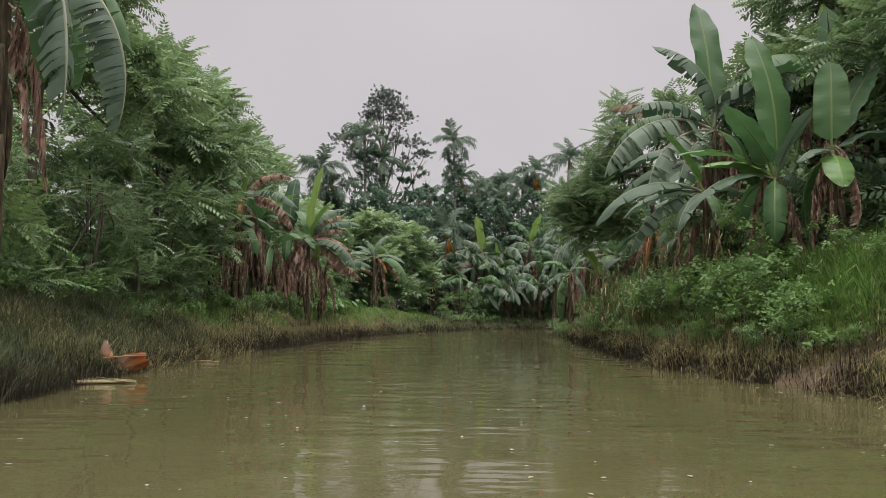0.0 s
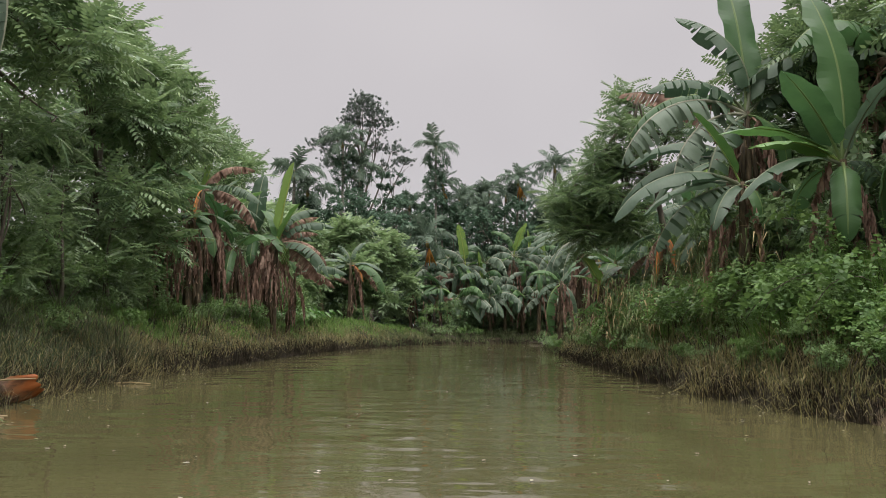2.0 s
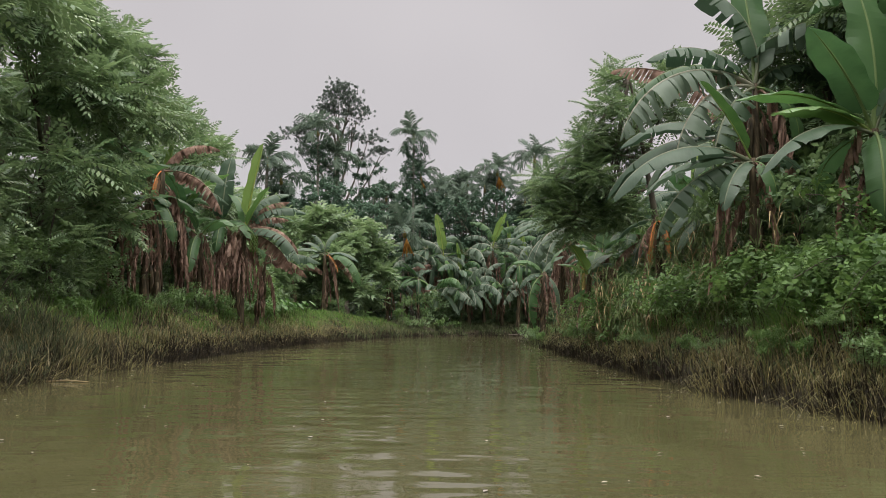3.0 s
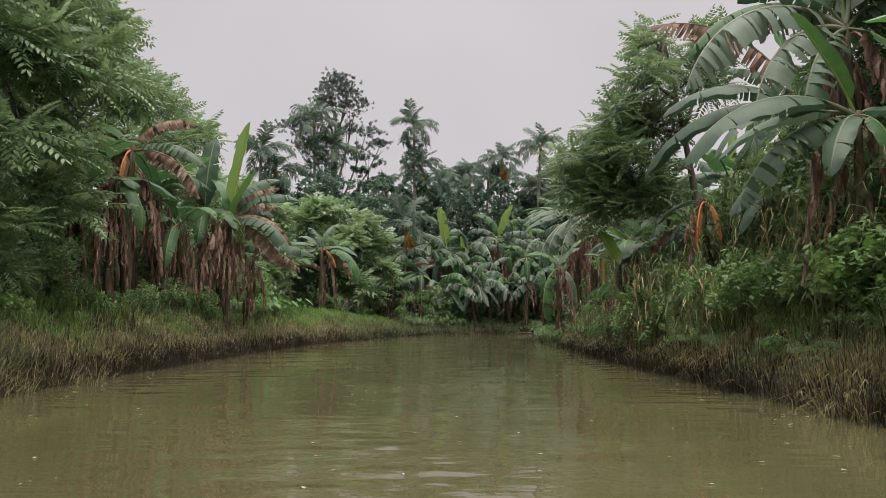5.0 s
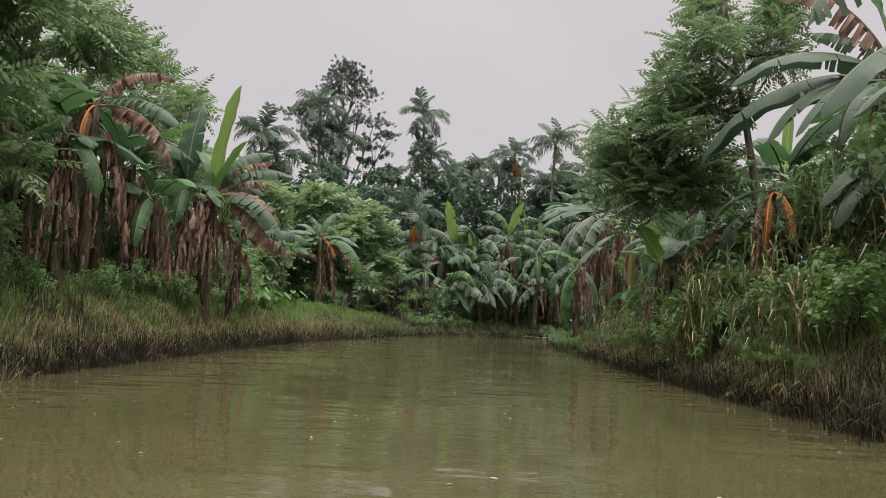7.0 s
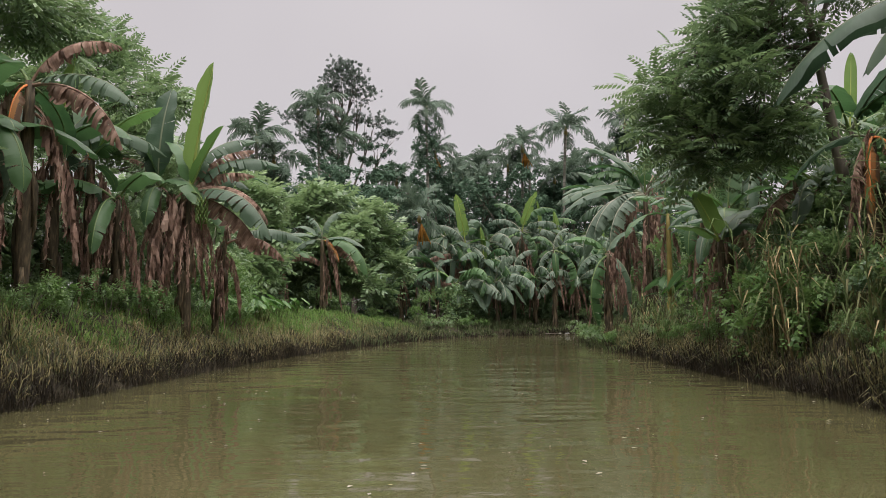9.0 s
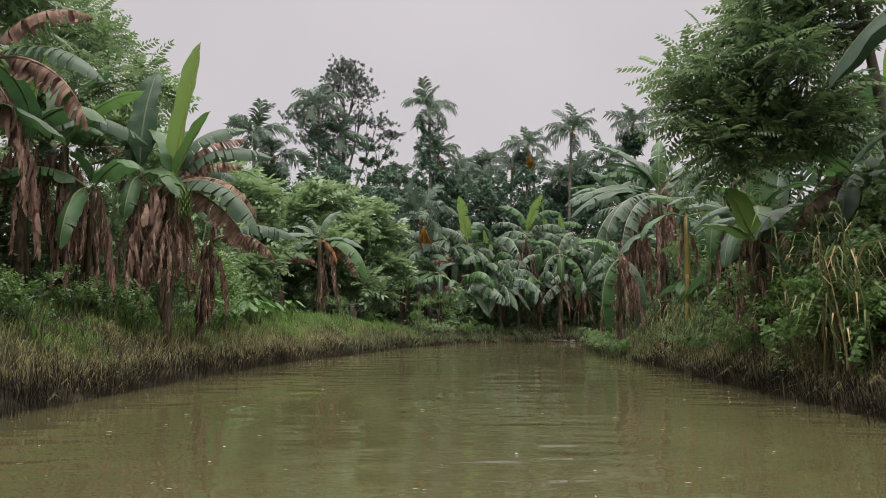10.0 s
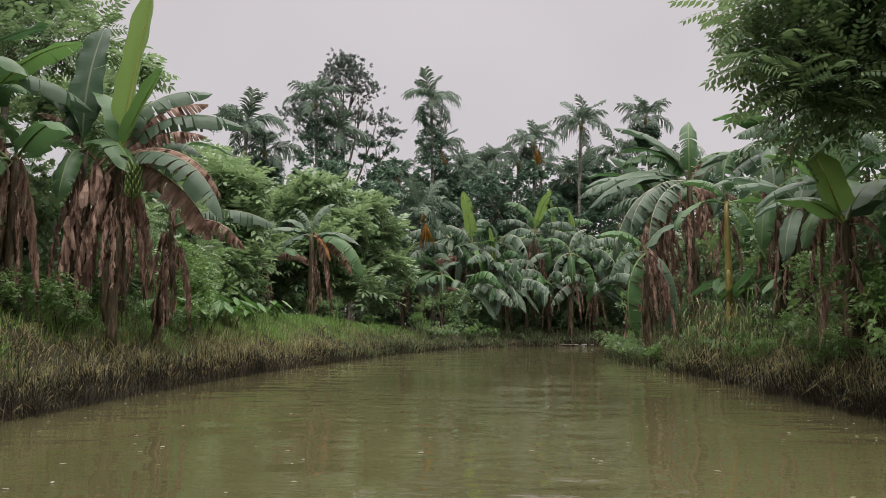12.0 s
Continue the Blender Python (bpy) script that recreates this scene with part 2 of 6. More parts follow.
def water_mat():
    """Silty river: opaque olive-brown body under a clear, faintly rippled surface."""
    m, n, l = nodes_of("silty_water")
    geo = n.new("ShaderNodeNewGeometry")
    silt = noise_tex(n, l, 0.35, 3, geo.outputs["Position"])
    c = ramp(n, l, silt, [(0.3, (0.055, 0.052, 0.0235)), (0.7, (0.073, 0.068, 0.0305))])
    out, p = n.new("ShaderNodeOutputMaterial"), n.new("ShaderNodeBsdfPrincipled")
    l.new(c, p.inputs["Base Color"])
    p.inputs["Roughness"].default_value, p.inputs["IOR"].default_value = 0.03, 1.33
    w1 = noise_tex(n, l, 1.0, 2, geo.outputs["Position"], (2.6, 9.0, 1))
    w2 = noise_tex(n, l, 1.0, 2, geo.outputs["Position"], (0.8, 1.1, 1))
    patchy = ramp(n, l, noise_tex(n, l, 0.3, 2, geo.outputs["Position"]), [(0.35, (0.1, 0.1, 0.1)), (0.7, (0.42, 0.42, 0.42))])
    mul = n.new("ShaderNodeMath"); mul.operation = "MULTIPLY"
    l.new(w1, mul.inputs[0]); l.new(patchy, mul.inputs[1])
    add = n.new("ShaderNodeMath"); add.operation = "MULTIPLY_ADD"
    l.new(w2, add.inputs[0]); add.inputs[1].default_value = 2.4; l.new(mul.outputs[0], add.inputs[2])
    w3 = noise_tex(n, l, 1.0, 1, geo.outputs["Position"], (1.6, 3.4, 1))
    calm = ramp(n, l, noise_tex(n, l, 0.22, 1, geo.outputs["Position"], (1.6, 0.8, 1)), [(0.45, (0, 0, 0)), (0.62, (1, 1, 1))])
    sw = n.new("ShaderNodeMath"); sw.operation = "MULTIPLY"
    l.new(w3, sw.inputs[0]); l.new(calm, sw.inputs[1])
    tot = n.new("ShaderNodeMath"); tot.operation = "MULTIPLY_ADD"
    l.new(sw.outputs[0], tot.inputs[0]); tot.inputs[1].default_value = 2.6; l.new(add.outputs[0], tot.inputs[2])
    b = n.new("ShaderNodeBump")
    b.inputs["Strength"].default_value, b.inputs["Distance"].default_value = 1.0, 0.010
    l.new(tot.outputs[0], b.inputs["Height"])
    l.new(b.outputs[0], p.inputs["Normal"])
    l.new(p.outputs[0], out.inputs[0])
    return m


MUD, WATER = ground_mat(), water_mat()

# ---- shapes ----
rng = np.random.default_rng(7)


class Shape:
    """Collects vertices, faces and, where wanted, a UV pair for each vertex."""

    def __init__(self):
        self.v, self.f, self.uv, self.count = [], [], [], 0

    def add(self, verts, faces, uv=None):
        verts = np.asarray(verts, float).reshape(-1, 3)
        self.v.append(verts)
        self.f.extend(tuple(int(i) + self.count for i in f) for f in faces)
        self.uv.append(np.zeros((len(verts), 2)) if uv is None else np.asarray(uv, float))
        self.count += len(verts)

    def mesh(self, name, material, smooth=True):
        me = bpy.data.meshes.new(name)
        v = np.concatenate(self.v)
        me.from_pydata(v.tolist(), [], self.f)
        layer = me.uv_layers.new(name="UVMap")
        idx = np.empty(len(me.loops), np.int32)
        me.loops.foreach_get("vertex_index", idx)
        layer.data.foreach_set("uv", np.concatenate(self.uv)[idx].ravel())
        me.materials.append(material)
        if smooth:
            me.polygons.foreach_set("use_smooth", np.ones(len(me.polygons), bool))
        me.update()
        return me


def quick_mesh(name, verts, faces, material, smooth=False):
    """One mesh out of a big array of equal faces."""
    me = bpy.data.meshes.new(name)
    k = faces.shape[1]
    me.vertices.add(len(verts)); me.loops.add(faces.size); me.polygons.add(len(faces))
    me.vertices.foreach_set("co", np.ascontiguousarray(verts, np.float32).ravel())
    me.loops.foreach_set("vertex_index", np.ascontiguousarray(faces, np.int32).ravel())
    me.polygons.foreach_set("loop_start", np.arange(0, faces.size, k, dtype=np.int32))
    me.polygons.foreach_set("loop_total", np.full(len(faces), k, np.int32))
    if smooth:
        me.polygons.foreach_set("use_smooth", np.ones(len(faces), bool))
    me.materials.append(material)
    me.update(calc_edges=True)
    me.validate()
    return me


def part(name, mesh, parent, m=None, label=""):
    ob = new(name, mesh)
    ob.parent = parent
    if m is not None:
        ob.matrix_basis = m
    if label:
        ob["label"] = label
    return ob


def tube(shape, pts, radii, sides=7, wobble=0.0, r=None):
    pts = np.asarray(pts, float)
    n = len(pts)
    tang = np.gradient(pts, axis=0)
    tang /= np.linalg.norm(tang, axis=1)[:, None] + 1e-9
    ref = np.array([0.31, 0.95, 0.05])
    a = np.cross(tang, ref); a /= np.linalg.norm(a, axis=1)[:, None] + 1e-9
    b = np.cross(tang, a)
    ang = np.arange(sides) / sides * 2 * np.pi
    rad = np.asarray(radii, float)[:, None] * (1 + (wobble * (r or rng).standard_normal((n, sides)) if wobble else 0))
    v = pts[:, None] + rad[..., None] * (np.cos(ang)[None, :, None] * a[:, None] + np.sin(ang)[None, :, None] * b[:, None])
    faces = []
    for i in range(n - 1):
        for j in range(sides):
            k = (j + 1) % sides
            faces.append((i * sides + j, i * sides + k, (i + 1) * sides + k, (i + 1) * sides + j))
    faces.append(tuple(range(sides))[::-1])
    faces.append(tuple((n - 1) * sides + j for j in range(sides)))
    shape.add(v.reshape(-1, 3), faces)


def bent(p0, direction, length, droop, n=6, r=None, crook=0.05):
    """Points along a limb that starts at p0 and sags (or, with negative droop, rises)."""
    r = r or rng
    d = np.array(direction, float); d /= np.linalg.norm(d)
    pts = [np.array(p0, float)]
    for i in range(n):
        d = d + np.array([0, 0, -droop / n]) + crook * r.standard_normal(3)
        d /= np.linalg.norm(d)
        pts.append(pts[-1] + d * length / n)
    return np.array(pts)


def spin(ax, ang):
    """Batch of rotation matrices about one axis."""
    c, s, z, o = np.cos(ang), np.sin(ang), np.zeros_like(ang), np.ones_like(ang)
    rows = {"x": [o, z, z, z, c, -s, z, s, c], "y": [c, z, s, z, o, z, -s, z, c], "z": [c, -s, z, s, c, z, z, z, o]}[ax]
    return np.stack(rows, -1).reshape(-1, 3, 3)


def scatter(template, faces, pos, yaw, pitch, roll, size):
    """Copies of a small template (arrays) with poses of their own: vertices and faces of the lot."""
    m = spin("z", yaw) @ spin("y", -pitch) @ spin("x", roll)
    v = np.einsum("nij,kj->nki", m, template) * size[:, None, None] + pos[:, None]
    f = faces[None] + (np.arange(len(pos)) * len(template))[:, None, None]
    return v.reshape(-1, 3), f.reshape(-1, faces.shape[1])


def leaflet_quads(specs):
    """specs: (base, direction, side, length, width) for each leaflet: a pointed, creased diamond."""
    v, f = [], []
    for base, d, side, ln, wd in specs:
        base, d, side = np.array(base, float), np.array(d, float), np.array(side, float)
        d /= np.linalg.norm(d); side /= np.linalg.norm(side)
        k = len(v)
        v += [base, base + d * ln * 0.45 + side * wd / 2, base + d * ln + np.array([0, 0, -0.12 * ln]), base + d * ln * 0.45 - side * wd / 2]
        f.append((k, k + 1, k + 2, k + 3))
    return np.array(v), np.array(f)


def pinnate(pairs=8, ln=0.56, leaf=0.16, wide=0.06, droop=0.5, fall=-0.36):
    """A feather-like compound leaf along +x, sagging at its end."""
    specs = []
    for i in range(pairs):
        s = 0.18 + 0.8 * i / (pairs - 1)
        base = (ln * s, 0, -droop * ln * 0.5 * s * s)
        k = 0.75 + 0.5 * math.sin(math.pi * (0.15 + 0.8 * i / pairs))
        for sg in (1, -1):
            specs.append((base, (0.5, sg, fall), (1, -0.5 * sg, 0), leaf * k, wide * k))
    specs.append(((ln, 0, -droop * ln * 0.5), (1, 0, -0.5), (0, 1, 0), leaf, wide))
    return leaflet_quads(specs)


def whorl(count=6, leaf=0.14, wide=0.07):
    """A twig's tip with plain oval leaves round it."""
    specs = []
    for i in range(count):
        a = i * 2.4
        specs.append(((0.05 * i / count, 0, 0.03 * i), (math.cos(a) * 0.9 + 0.4, math.sin(a), 0.1 - 0.25 * (i % 3)), (-math.sin(a), math.cos(a), 0.3), leaf, wide))
    return leaflet_quads(specs)


def trifoil(size=0.036):
    """Three round leaflets on one stalk."""
    v, f = [], []
    for i in range(3):
        a = i * 2.09
        c, s = math.cos(a), math.sin(a)
        k = len(v)
        for x, y, z in ((0.1, 0, 0), (0.45, 0.42, 0.06), (0.95, 0.38, 0.02), (1.2, 0, -0.1), (0.95, -0.38, 0.02), (0.45, -0.42, 0.06)):
            v.append((size * (c * x - s * y), size * (s * x + c * y), size * z))
        f += [(k, k + 1, k + 2, k + 3), (k, k + 3, k + 4, k + 5)]
    return np.array(v), np.array(f)


PINNATE = pinnate()
TRIFOIL = trifoil()
PINNATE_FINE = pinnate(6, 0.42, 0.11, 0.045, 0.6, -0.28)
FEATHER = pinnate(7, 0.58, 0.13, 0.054, 0.8, -0.5)
FEATHER_BROAD = pinnate(4, 0.46, 0.19, 0.08, 0.6, -0.3)
WHORL = whorl()
WHORL_WIDE = whorl(5, 0.15, 0.085)
WHORL_SMALL = whorl(6, 0.085, 0.05)
HEART_SMALL = whorl(3, 0.12, 0.1)


# ---- the lie of the land ----
BANK_L = np.array([(-4.5, -60), (-3.6, -10), (-3.2, 3), (-3.1, 6.5), (-3.65, 10), (-3.8, 13), (-3.55, 18), (-3.55, 21), (-3.2, 25.5), (-2.5, 30), (-1.35, 36), (0.1, 41), (2.8, 45), (5.5, 46.8), (9, 47.3), (16, 46.5), (30, 44), (90, 40)])
BANK_R = np.array([(5.5, -60), (5.6, -10), (5.4, 3), (4.95, 7), (4.3, 8.8), (3.88, 10.8), (3.85, 15), (3.95, 19), (4.15, 23), (4.3, 27), (4.5, 30.5), (5.4, 37), (7.5, 39.8), (14, 39.2), (30, 37), (90, 33)])
RIVER = np.concatenate([BANK_L, BANK_R[::-1]])


def to_line(px, py, line):
    best = np.full(px.shape, 1e9)
    for (ax, ay), (bx, by) in zip(line[:-1], line[1:]):
        dx, dy = bx - ax, by - ay
        t = np.clip(((px - ax) * dx + (py - ay) * dy) / (dx * dx + dy * dy), 0, 1)
        best = np.minimum(best, np.hypot(px - ax - t * dx, py - ay - t * dy))
    return best


def in_river(px, py):
    inside = np.zeros(px.shape, bool)
    for (ax, ay), (bx, by) in zip(RIVER, np.roll(RIVER, -1, 0)):
        cross = (ay > py) != (by > py)
        inside ^= cross & (px < (bx - ax) * (py - ay) / (by - ay + 1e-12) + ax)
    return inside


def step(a, b, x):
    t = np.clip((x - a) / (b - a), 0, 1)
    return t * t * (3 - 2 * t)


def wave(px, py, k):
    return np.sin(px * k + 1.3 * np.sin(py * k * 0.7)) * np.cos(py * k * 1.1 + np.sin(px * k * 0.6))


def heights(px, py):
    px, py = np.asarray(px, float), np.asarray(py, float)
    dl, dr, wet = to_line(px, py, BANK_L), to_line(px, py, BANK_R), in_river(px, py)
    left = dl < dr
    d = np.where(left, dl, dr)
    top_r = 1.35 - 0.55 * step(20, 25, py)
    top_l = 0.8 - 0.35 * step(34, 44, py)
    top = np.where(left, top_l, top_r)
    z = 0.16 * step(0, 0.3, d) + top * step(0.05, np.where(left, 1.9, 2.0), d) + 0.3 * step(2, 12, d)
    z = z + step(0.1, 1.2, d) * (0.06 * wave(px, py, 1.7) + 0.04 * wave(px + 3, py, 4.1)) + 0.02 * wave(px, py, 9.0)
    return np.where(wet, -0.04 - 0.8 * step(0, 2.0, d), z)


def gz(x, y):
    return float(heights(np.array([x]), np.array([y]))[0])


def axis_steps(lo, hi, fine, reach):
    core = np.arange(lo, hi + fine / 2, fine)
    far = fine * np.cumsum(1.45 ** np.arange(1, 26))
    far = far[far < reach]
    return np.concatenate([lo - far[::-1], core, hi + far])


gx, gy = axis_steps(-9, 10, 0.16, 1500), axis_steps(-3, 52, 0.22, 1500)
GX, GY = np.meshgrid(gx, gy)
GZ = heights(GX.ravel(), GY.ravel())
ii = (np.arange(len(gy) - 1)[:, None] * len(gx) + np.arange(len(gx) - 1)[None]).ravel()
ground = new("ground", quick_mesh("ground", np.stack([GX.ravel(), GY.ravel(), GZ], 1), np.stack([ii, ii + 1, ii + 1 + len(gx), ii + len(gx)], 1), MUD, True))
tagged(ground, "brown muddy river bank with bare wet soil", "ground", kind="structure")

wx, wy = axis_steps(-6, 8, 2.0, 120), axis_steps(-40, 52, 2.0, 60)
WX, WY = np.meshgrid(wx, wy)
ii = (np.arange(len(wy) - 1)[:, None] * len(wx) + np.arange(len(wx) - 1)[None]).ravel()
water = new("water", quick_mesh("water", np.stack([WX.ravel(), WY.ravel(), 0 * WX.ravel()], 1), np.stack([ii, ii + 1, ii + 1 + len(wx), ii + len(wx)], 1), WATER, True))
tagged(water, "calm silty olive-brown river water with faint ripples", "river", kind="structure")

# ---- banana plants ----
def arc(e0, e1, length, n, bend=1.0):
    """Points in the xz plane of a stalk that leaves at e0 degrees and ends at e1."""
    e = np.radians(e0 + (e1 - e0) * np.linspace(0, 1, n) ** bend)
    p = np.zeros((n, 3))
    seg = length / (n - 1)
    p[1:, 0] = np.cumsum(np.cos(e[:-1])) * seg
    p[1:, 2] = np.cumsum(np.sin(e[:-1])) * seg
    return p, e


LEAF_TIP = {}


def banana_blade(name, material, e0, e1, length=1.9, wide=0.56, torn=0.0, hang=15, seed=0, petiole=0.4, bend=1.0, curl=0.0, gap=0.0, bow=0.1, n=29):
    """One leaf along +x: a stalk, a midrib and two sides in strips that may be split and hang."""
    r = np.random.default_rng(seed)
    s = Shape()
    p, e = arc(e0, e1, length + petiole, n, bend)
    p[:, 1] += bow * np.sin(np.linspace(0, 1, n) * 2.2) * length * 0.3 * r.uniform(-1, 1)
    k0 = max(1, int(round(n * petiole / (length + petiole))))
    up = np.stack([-np.sin(e), 0 * e, np.cos(e)], 1)
    strips = n - 1 - k0
    side_ang = math.radians(hang)
    for sg in (1, -1):
        fall = side_ang + r.normal(0, 0.08)
        split = r.random(strips + 1) < torn * 0.75
        for i in range(strips):
            a, b = k0 + i, k0 + i + 1
            if split[i]:
                fall = side_ang + torn * r.uniform(-0.1, 0.9)
            if gap and r.random() < gap:
                continue
            cols = []
            for j, idx in enumerate((a, b)):
                v = (idx - k0) / strips
                w = wide / 2 * min(1, (v / 0.12 + 0.08)) ** 0.6 * (1 - max(0, (v - 0.55) / 0.45) ** 2.2) ** 0.7 if v < 1 else 0.012
                w *= 1 + (0.12 * r.uniform(-1, 1) if split[i + j] else 0)
                pull = 0.06 * (v - 0.4)
                out = np.array([0.0, sg, 0.0])
                t = np.array([math.cos(e[idx]), 0, math.sin(e[idx])])
                cols.append([])
                for q in (0.0, 0.35, 0.7, 1.0):
                    f = fall * (0.4 + 0.6 * q) + curl * q * q
                    d = out * math.cos(f) - up[idx] * math.sin(f)
                    if torn:
                        d = d + np.array([0, 0, -1.0]) * torn * 0.5 * q * q
                    ripple = wide * q * q * (0.05 * math.sin(11 * v + 2.1 * sg + seed) + 0.03 * math.sin(29 * v + 3 * q + 2 * seed))
                    cols[-1].append((p[idx] + d * w * q + t * pull * q * 3 + up[idx] * ripple, (sg * q, v)))
            pa, pb = (0.45 * r.random() if split[i] else 0), (0.45 * r.random() if split[i + 1] else 0)
            va = [cols[0][q][0] + (cols[1][q][0] - cols[0][q][0]) * pa * q / 3 for q in range(4)]
            vb = [cols[1][q][0] - (cols[1][q][0] - cols[0][q][0]) * pb * q / 3 for q in range(4)]
            uv = [c[1] for c in cols[0]] + [c[1] for c in cols[1]]
            faces = [(q, q + 1, 5 + q, 4 + q) if sg > 0 else (q, 4 + q, 5 + q, q + 1) for q in range(3)]
            s.add(np.array(va + vb), faces, uv)
    rad = np.interp(np.linspace(0, 1, n), [0, k0 / n, 1], [0.034, 0.024, 0.004]) * (0.6 + 0.25 * length)
    tube(s, p - up * rad[:, None] * 0.4, rad, 5)
    me = s.mesh(name, material)
    LEAF_TIP[me.name] = p[-1]
    return me


def dead_blade(name, length, seed, wide=0.3):
    """A withered leaf that hangs straight down: crumpled ribbons round a limp midrib."""
    r = np.random.default_rng(seed)
    s = Shape()
    n = 16
    p, e = arc(15, -88, length, n, 0.35)
    p[:, 1] += np.cumsum(r.normal(0, 0.012, n))
    p[:, 0] += np.cumsum(r.normal(0, 0.008, n))
    tube(s, p, np.linspace(0.02, 0.006, n), 4)
    for i in range(3, n - 1):
        for _ in range(6):
            a = r.uniform(0, 2 * np.pi)
            w = wide * r.uniform(0.12, 0.45) * (1 - 0.5 * i / n)
            ln = length / n * r.uniform(1.1, 2.4)
            out = np.array([math.cos(a), math.sin(a), -0.35])
            tw = np.array([-math.sin(a), math.cos(a), 0])
            b0 = p[i] + np.array([0, 0, r.uniform(-1, 1) * length / n])
            half = w * 0.5
            c1 = b0 + out * w * 0.45 + np.array([0, 0, -ln * 0.4]) + tw * r.normal(0, 0.02)
            c2 = b0 + out * w * r.uniform(0.2, 0.6) + np.array([0, 0, -ln]) + tw * r.normal(0, 0.04)
            v = [b0 - tw * half * 0.4, b0 + tw * half * 0.4, c1 + tw * half, c1 - tw * half, c2 + tw * half * r.uniform(0.1, 0.8), c2 - tw * half * r.uniform(0.1, 0.8)]
            s.add(np.array(v), [(0, 1, 2, 3), (3, 2, 4, 5)])
    return s.mesh(name, B_DRY, False)


BL = {
    "up": [banana_blade("upright_leaf", B_NEW, 84, 76, 1.7, 0.37, 0, -34, 1, 0.45)],
    "up2": [banana_blade("open_upright_leaf", B_GREEN, 80, 55, 2.0, 0.62, 0.0, -8, 2, 0.45), banana_blade("open_upright_leaf", B_GREEN, 76, 40, 1.9, 0.66, 0.0, 2, 12, 0.45)],
    "arch": [banana_blade("arched_leaf", B_GREEN, 62, -25, 2.1, 0.58, 0.12, 12, 3), banana_blade("arched_leaf", B_GREEN, 55, -40, 2.0, 0.62, 0.2, 18, 4), banana_blade("arched_leaf", B_GREY, 58, -15, 2.2, 0.55, 0.25, 20, 5)],
    "torn": [banana_blade("torn_leaf", B_GREY, 50, -40, 2.1, 0.55, 0.6, 28, 6, gap=0.04), banana_blade("torn_leaf", B_GREY, 40, -35, 2.2, 0.55, 0.75, 30, 7, gap=0.06), banana_blade("torn_leaf", B_GREEN, 48, -55, 2.0, 0.58, 0.5, 22, 8)],
    "droop": [banana_blade("drooping_leaf", B_GREY, 30, -78, 1.9, 0.52, 0.3, 35, 9, bend=0.6), banana_blade("drooping_leaf", B_GREEN, 25, -82, 1.7, 0.5, 0.2, 30, 10, bend=0.55)],
    "brown": [banana_blade("withered_leaf", B_DRY, 42, -48, 1.9, 0.42, 0.9, 62, 11, gap=0.05), banana_blade("withered_leaf", B_DRY, 30, -40, 1.8, 0.4, 0.95, 66, 14, gap=0.08)],
    "yellow": [banana_blade("yellowing_leaf", B_YELLOW, 15, -80, 1.3, 0.36, 0.6, 45, 15, bend=0.5)],
    "fresh": [banana_blade("fresh_leaf", B_FRESH, 34, -30, 1.9, 0.56, 0.0, 14, 31), banana_blade("fresh_leaf", B_FRESH, 28, -34, 1.9, 0.6, 0.06, 20, 32)],
    "fresh2": [banana_blade("half_furled_leaf", B_FRESH, 62, 40, 1.9, 0.42, 0, -34, 33)],
    "grey": [banana_blade("grey_leaf", B_GREY, 36, -34, 1.9, 0.44, 0.12, 26, 41), banana_blade("grey_leaf", B_GREY, 44, -42, 1.9, 0.46, 0.3, 30, 42)],
    "comb": [banana_blade("comb_leaf", B_COMB, 52, -45, 2.1, 0.5, 0.95, 38, 51, gap=0.1, n=37), banana_blade("comb_leaf", B_COMB, 40, -50, 2.2, 0.5, 0.9, 42, 52, gap=0.12, n=37), banana_blade("comb_leaf", B_GREEN, 58, -55, 2.0, 0.5, 0.85, 34, 53, gap=0.08, n=37)],
    "greydroop": [banana_blade("grey_hanging_leaf", B_GREY, 20, -70, 1.7, 0.42, 0.1, 22, 43, bend=0.6)],
    "up2g": [banana_blade("broad_leaf", B_GREY, 70, 40, 1.8, 0.7, 0.04, -4, 34)],
    "up2n": [banana_blade("broad_young_leaf", B_NEW, 76, 60, 1.7, 0.62, 0.15, -10, 35)],
    "bright": [banana_blade("broad_young_leaf", B_NEW, 80, 62, 1.5, 0.54, 0.0, -32, 36)],
    "shred": [banana_blade("shredded_leaf", B_DRY, 44, -42, 1.9, 0.34, 1.0, 72, 61, gap=0.3, n=37), banana_blade("shredded_leaf", B_DRY, 30, -50, 1.9, 0.3, 1.0, 76, 62, gap=0.35, n=37)],
    "deadarm": [banana_blade("collapsed_leaf", B_DRY, 16, -40, 1.5, 0.42, 1.0, 80, 37, gap=0.12)],
    "dead": [dead_blade("dead_leaf", 1.9, 21), dead_blade("dead_leaf", 2.3, 22), dead_blade("dead_leaf", 1.5, 23), dead_blade("dead_leaf", 2.0, 24, 0.4)],
}
BL_LABEL = {"up": "pale green unfurling leaf", "up2": "broad fresh green leaf", "arch": "arched green leaf", "torn": "wind-torn grey-green leaf", "droop": "hanging green leaf", "brown": "withered brown leaf in strips", "yellow": "yellowing dry leaf", "dead": "dead brown leaf hanging limp", "fresh": "smooth fresh green leaf", "grey": "arched grey-green leaf", "greydroop": "hanging grey-green leaf", "comb": "grey-green leaf torn into a comb", "shred": "thin shredded brown leaf", "fresh2": "half-furled fresh green leaf", "up2g": "broad grey-green leaf", "up2n": "broad pale young leaf", "bright": "bright yellow-green young leaf", "deadarm": "collapsed brown leaf in hanging strips"}


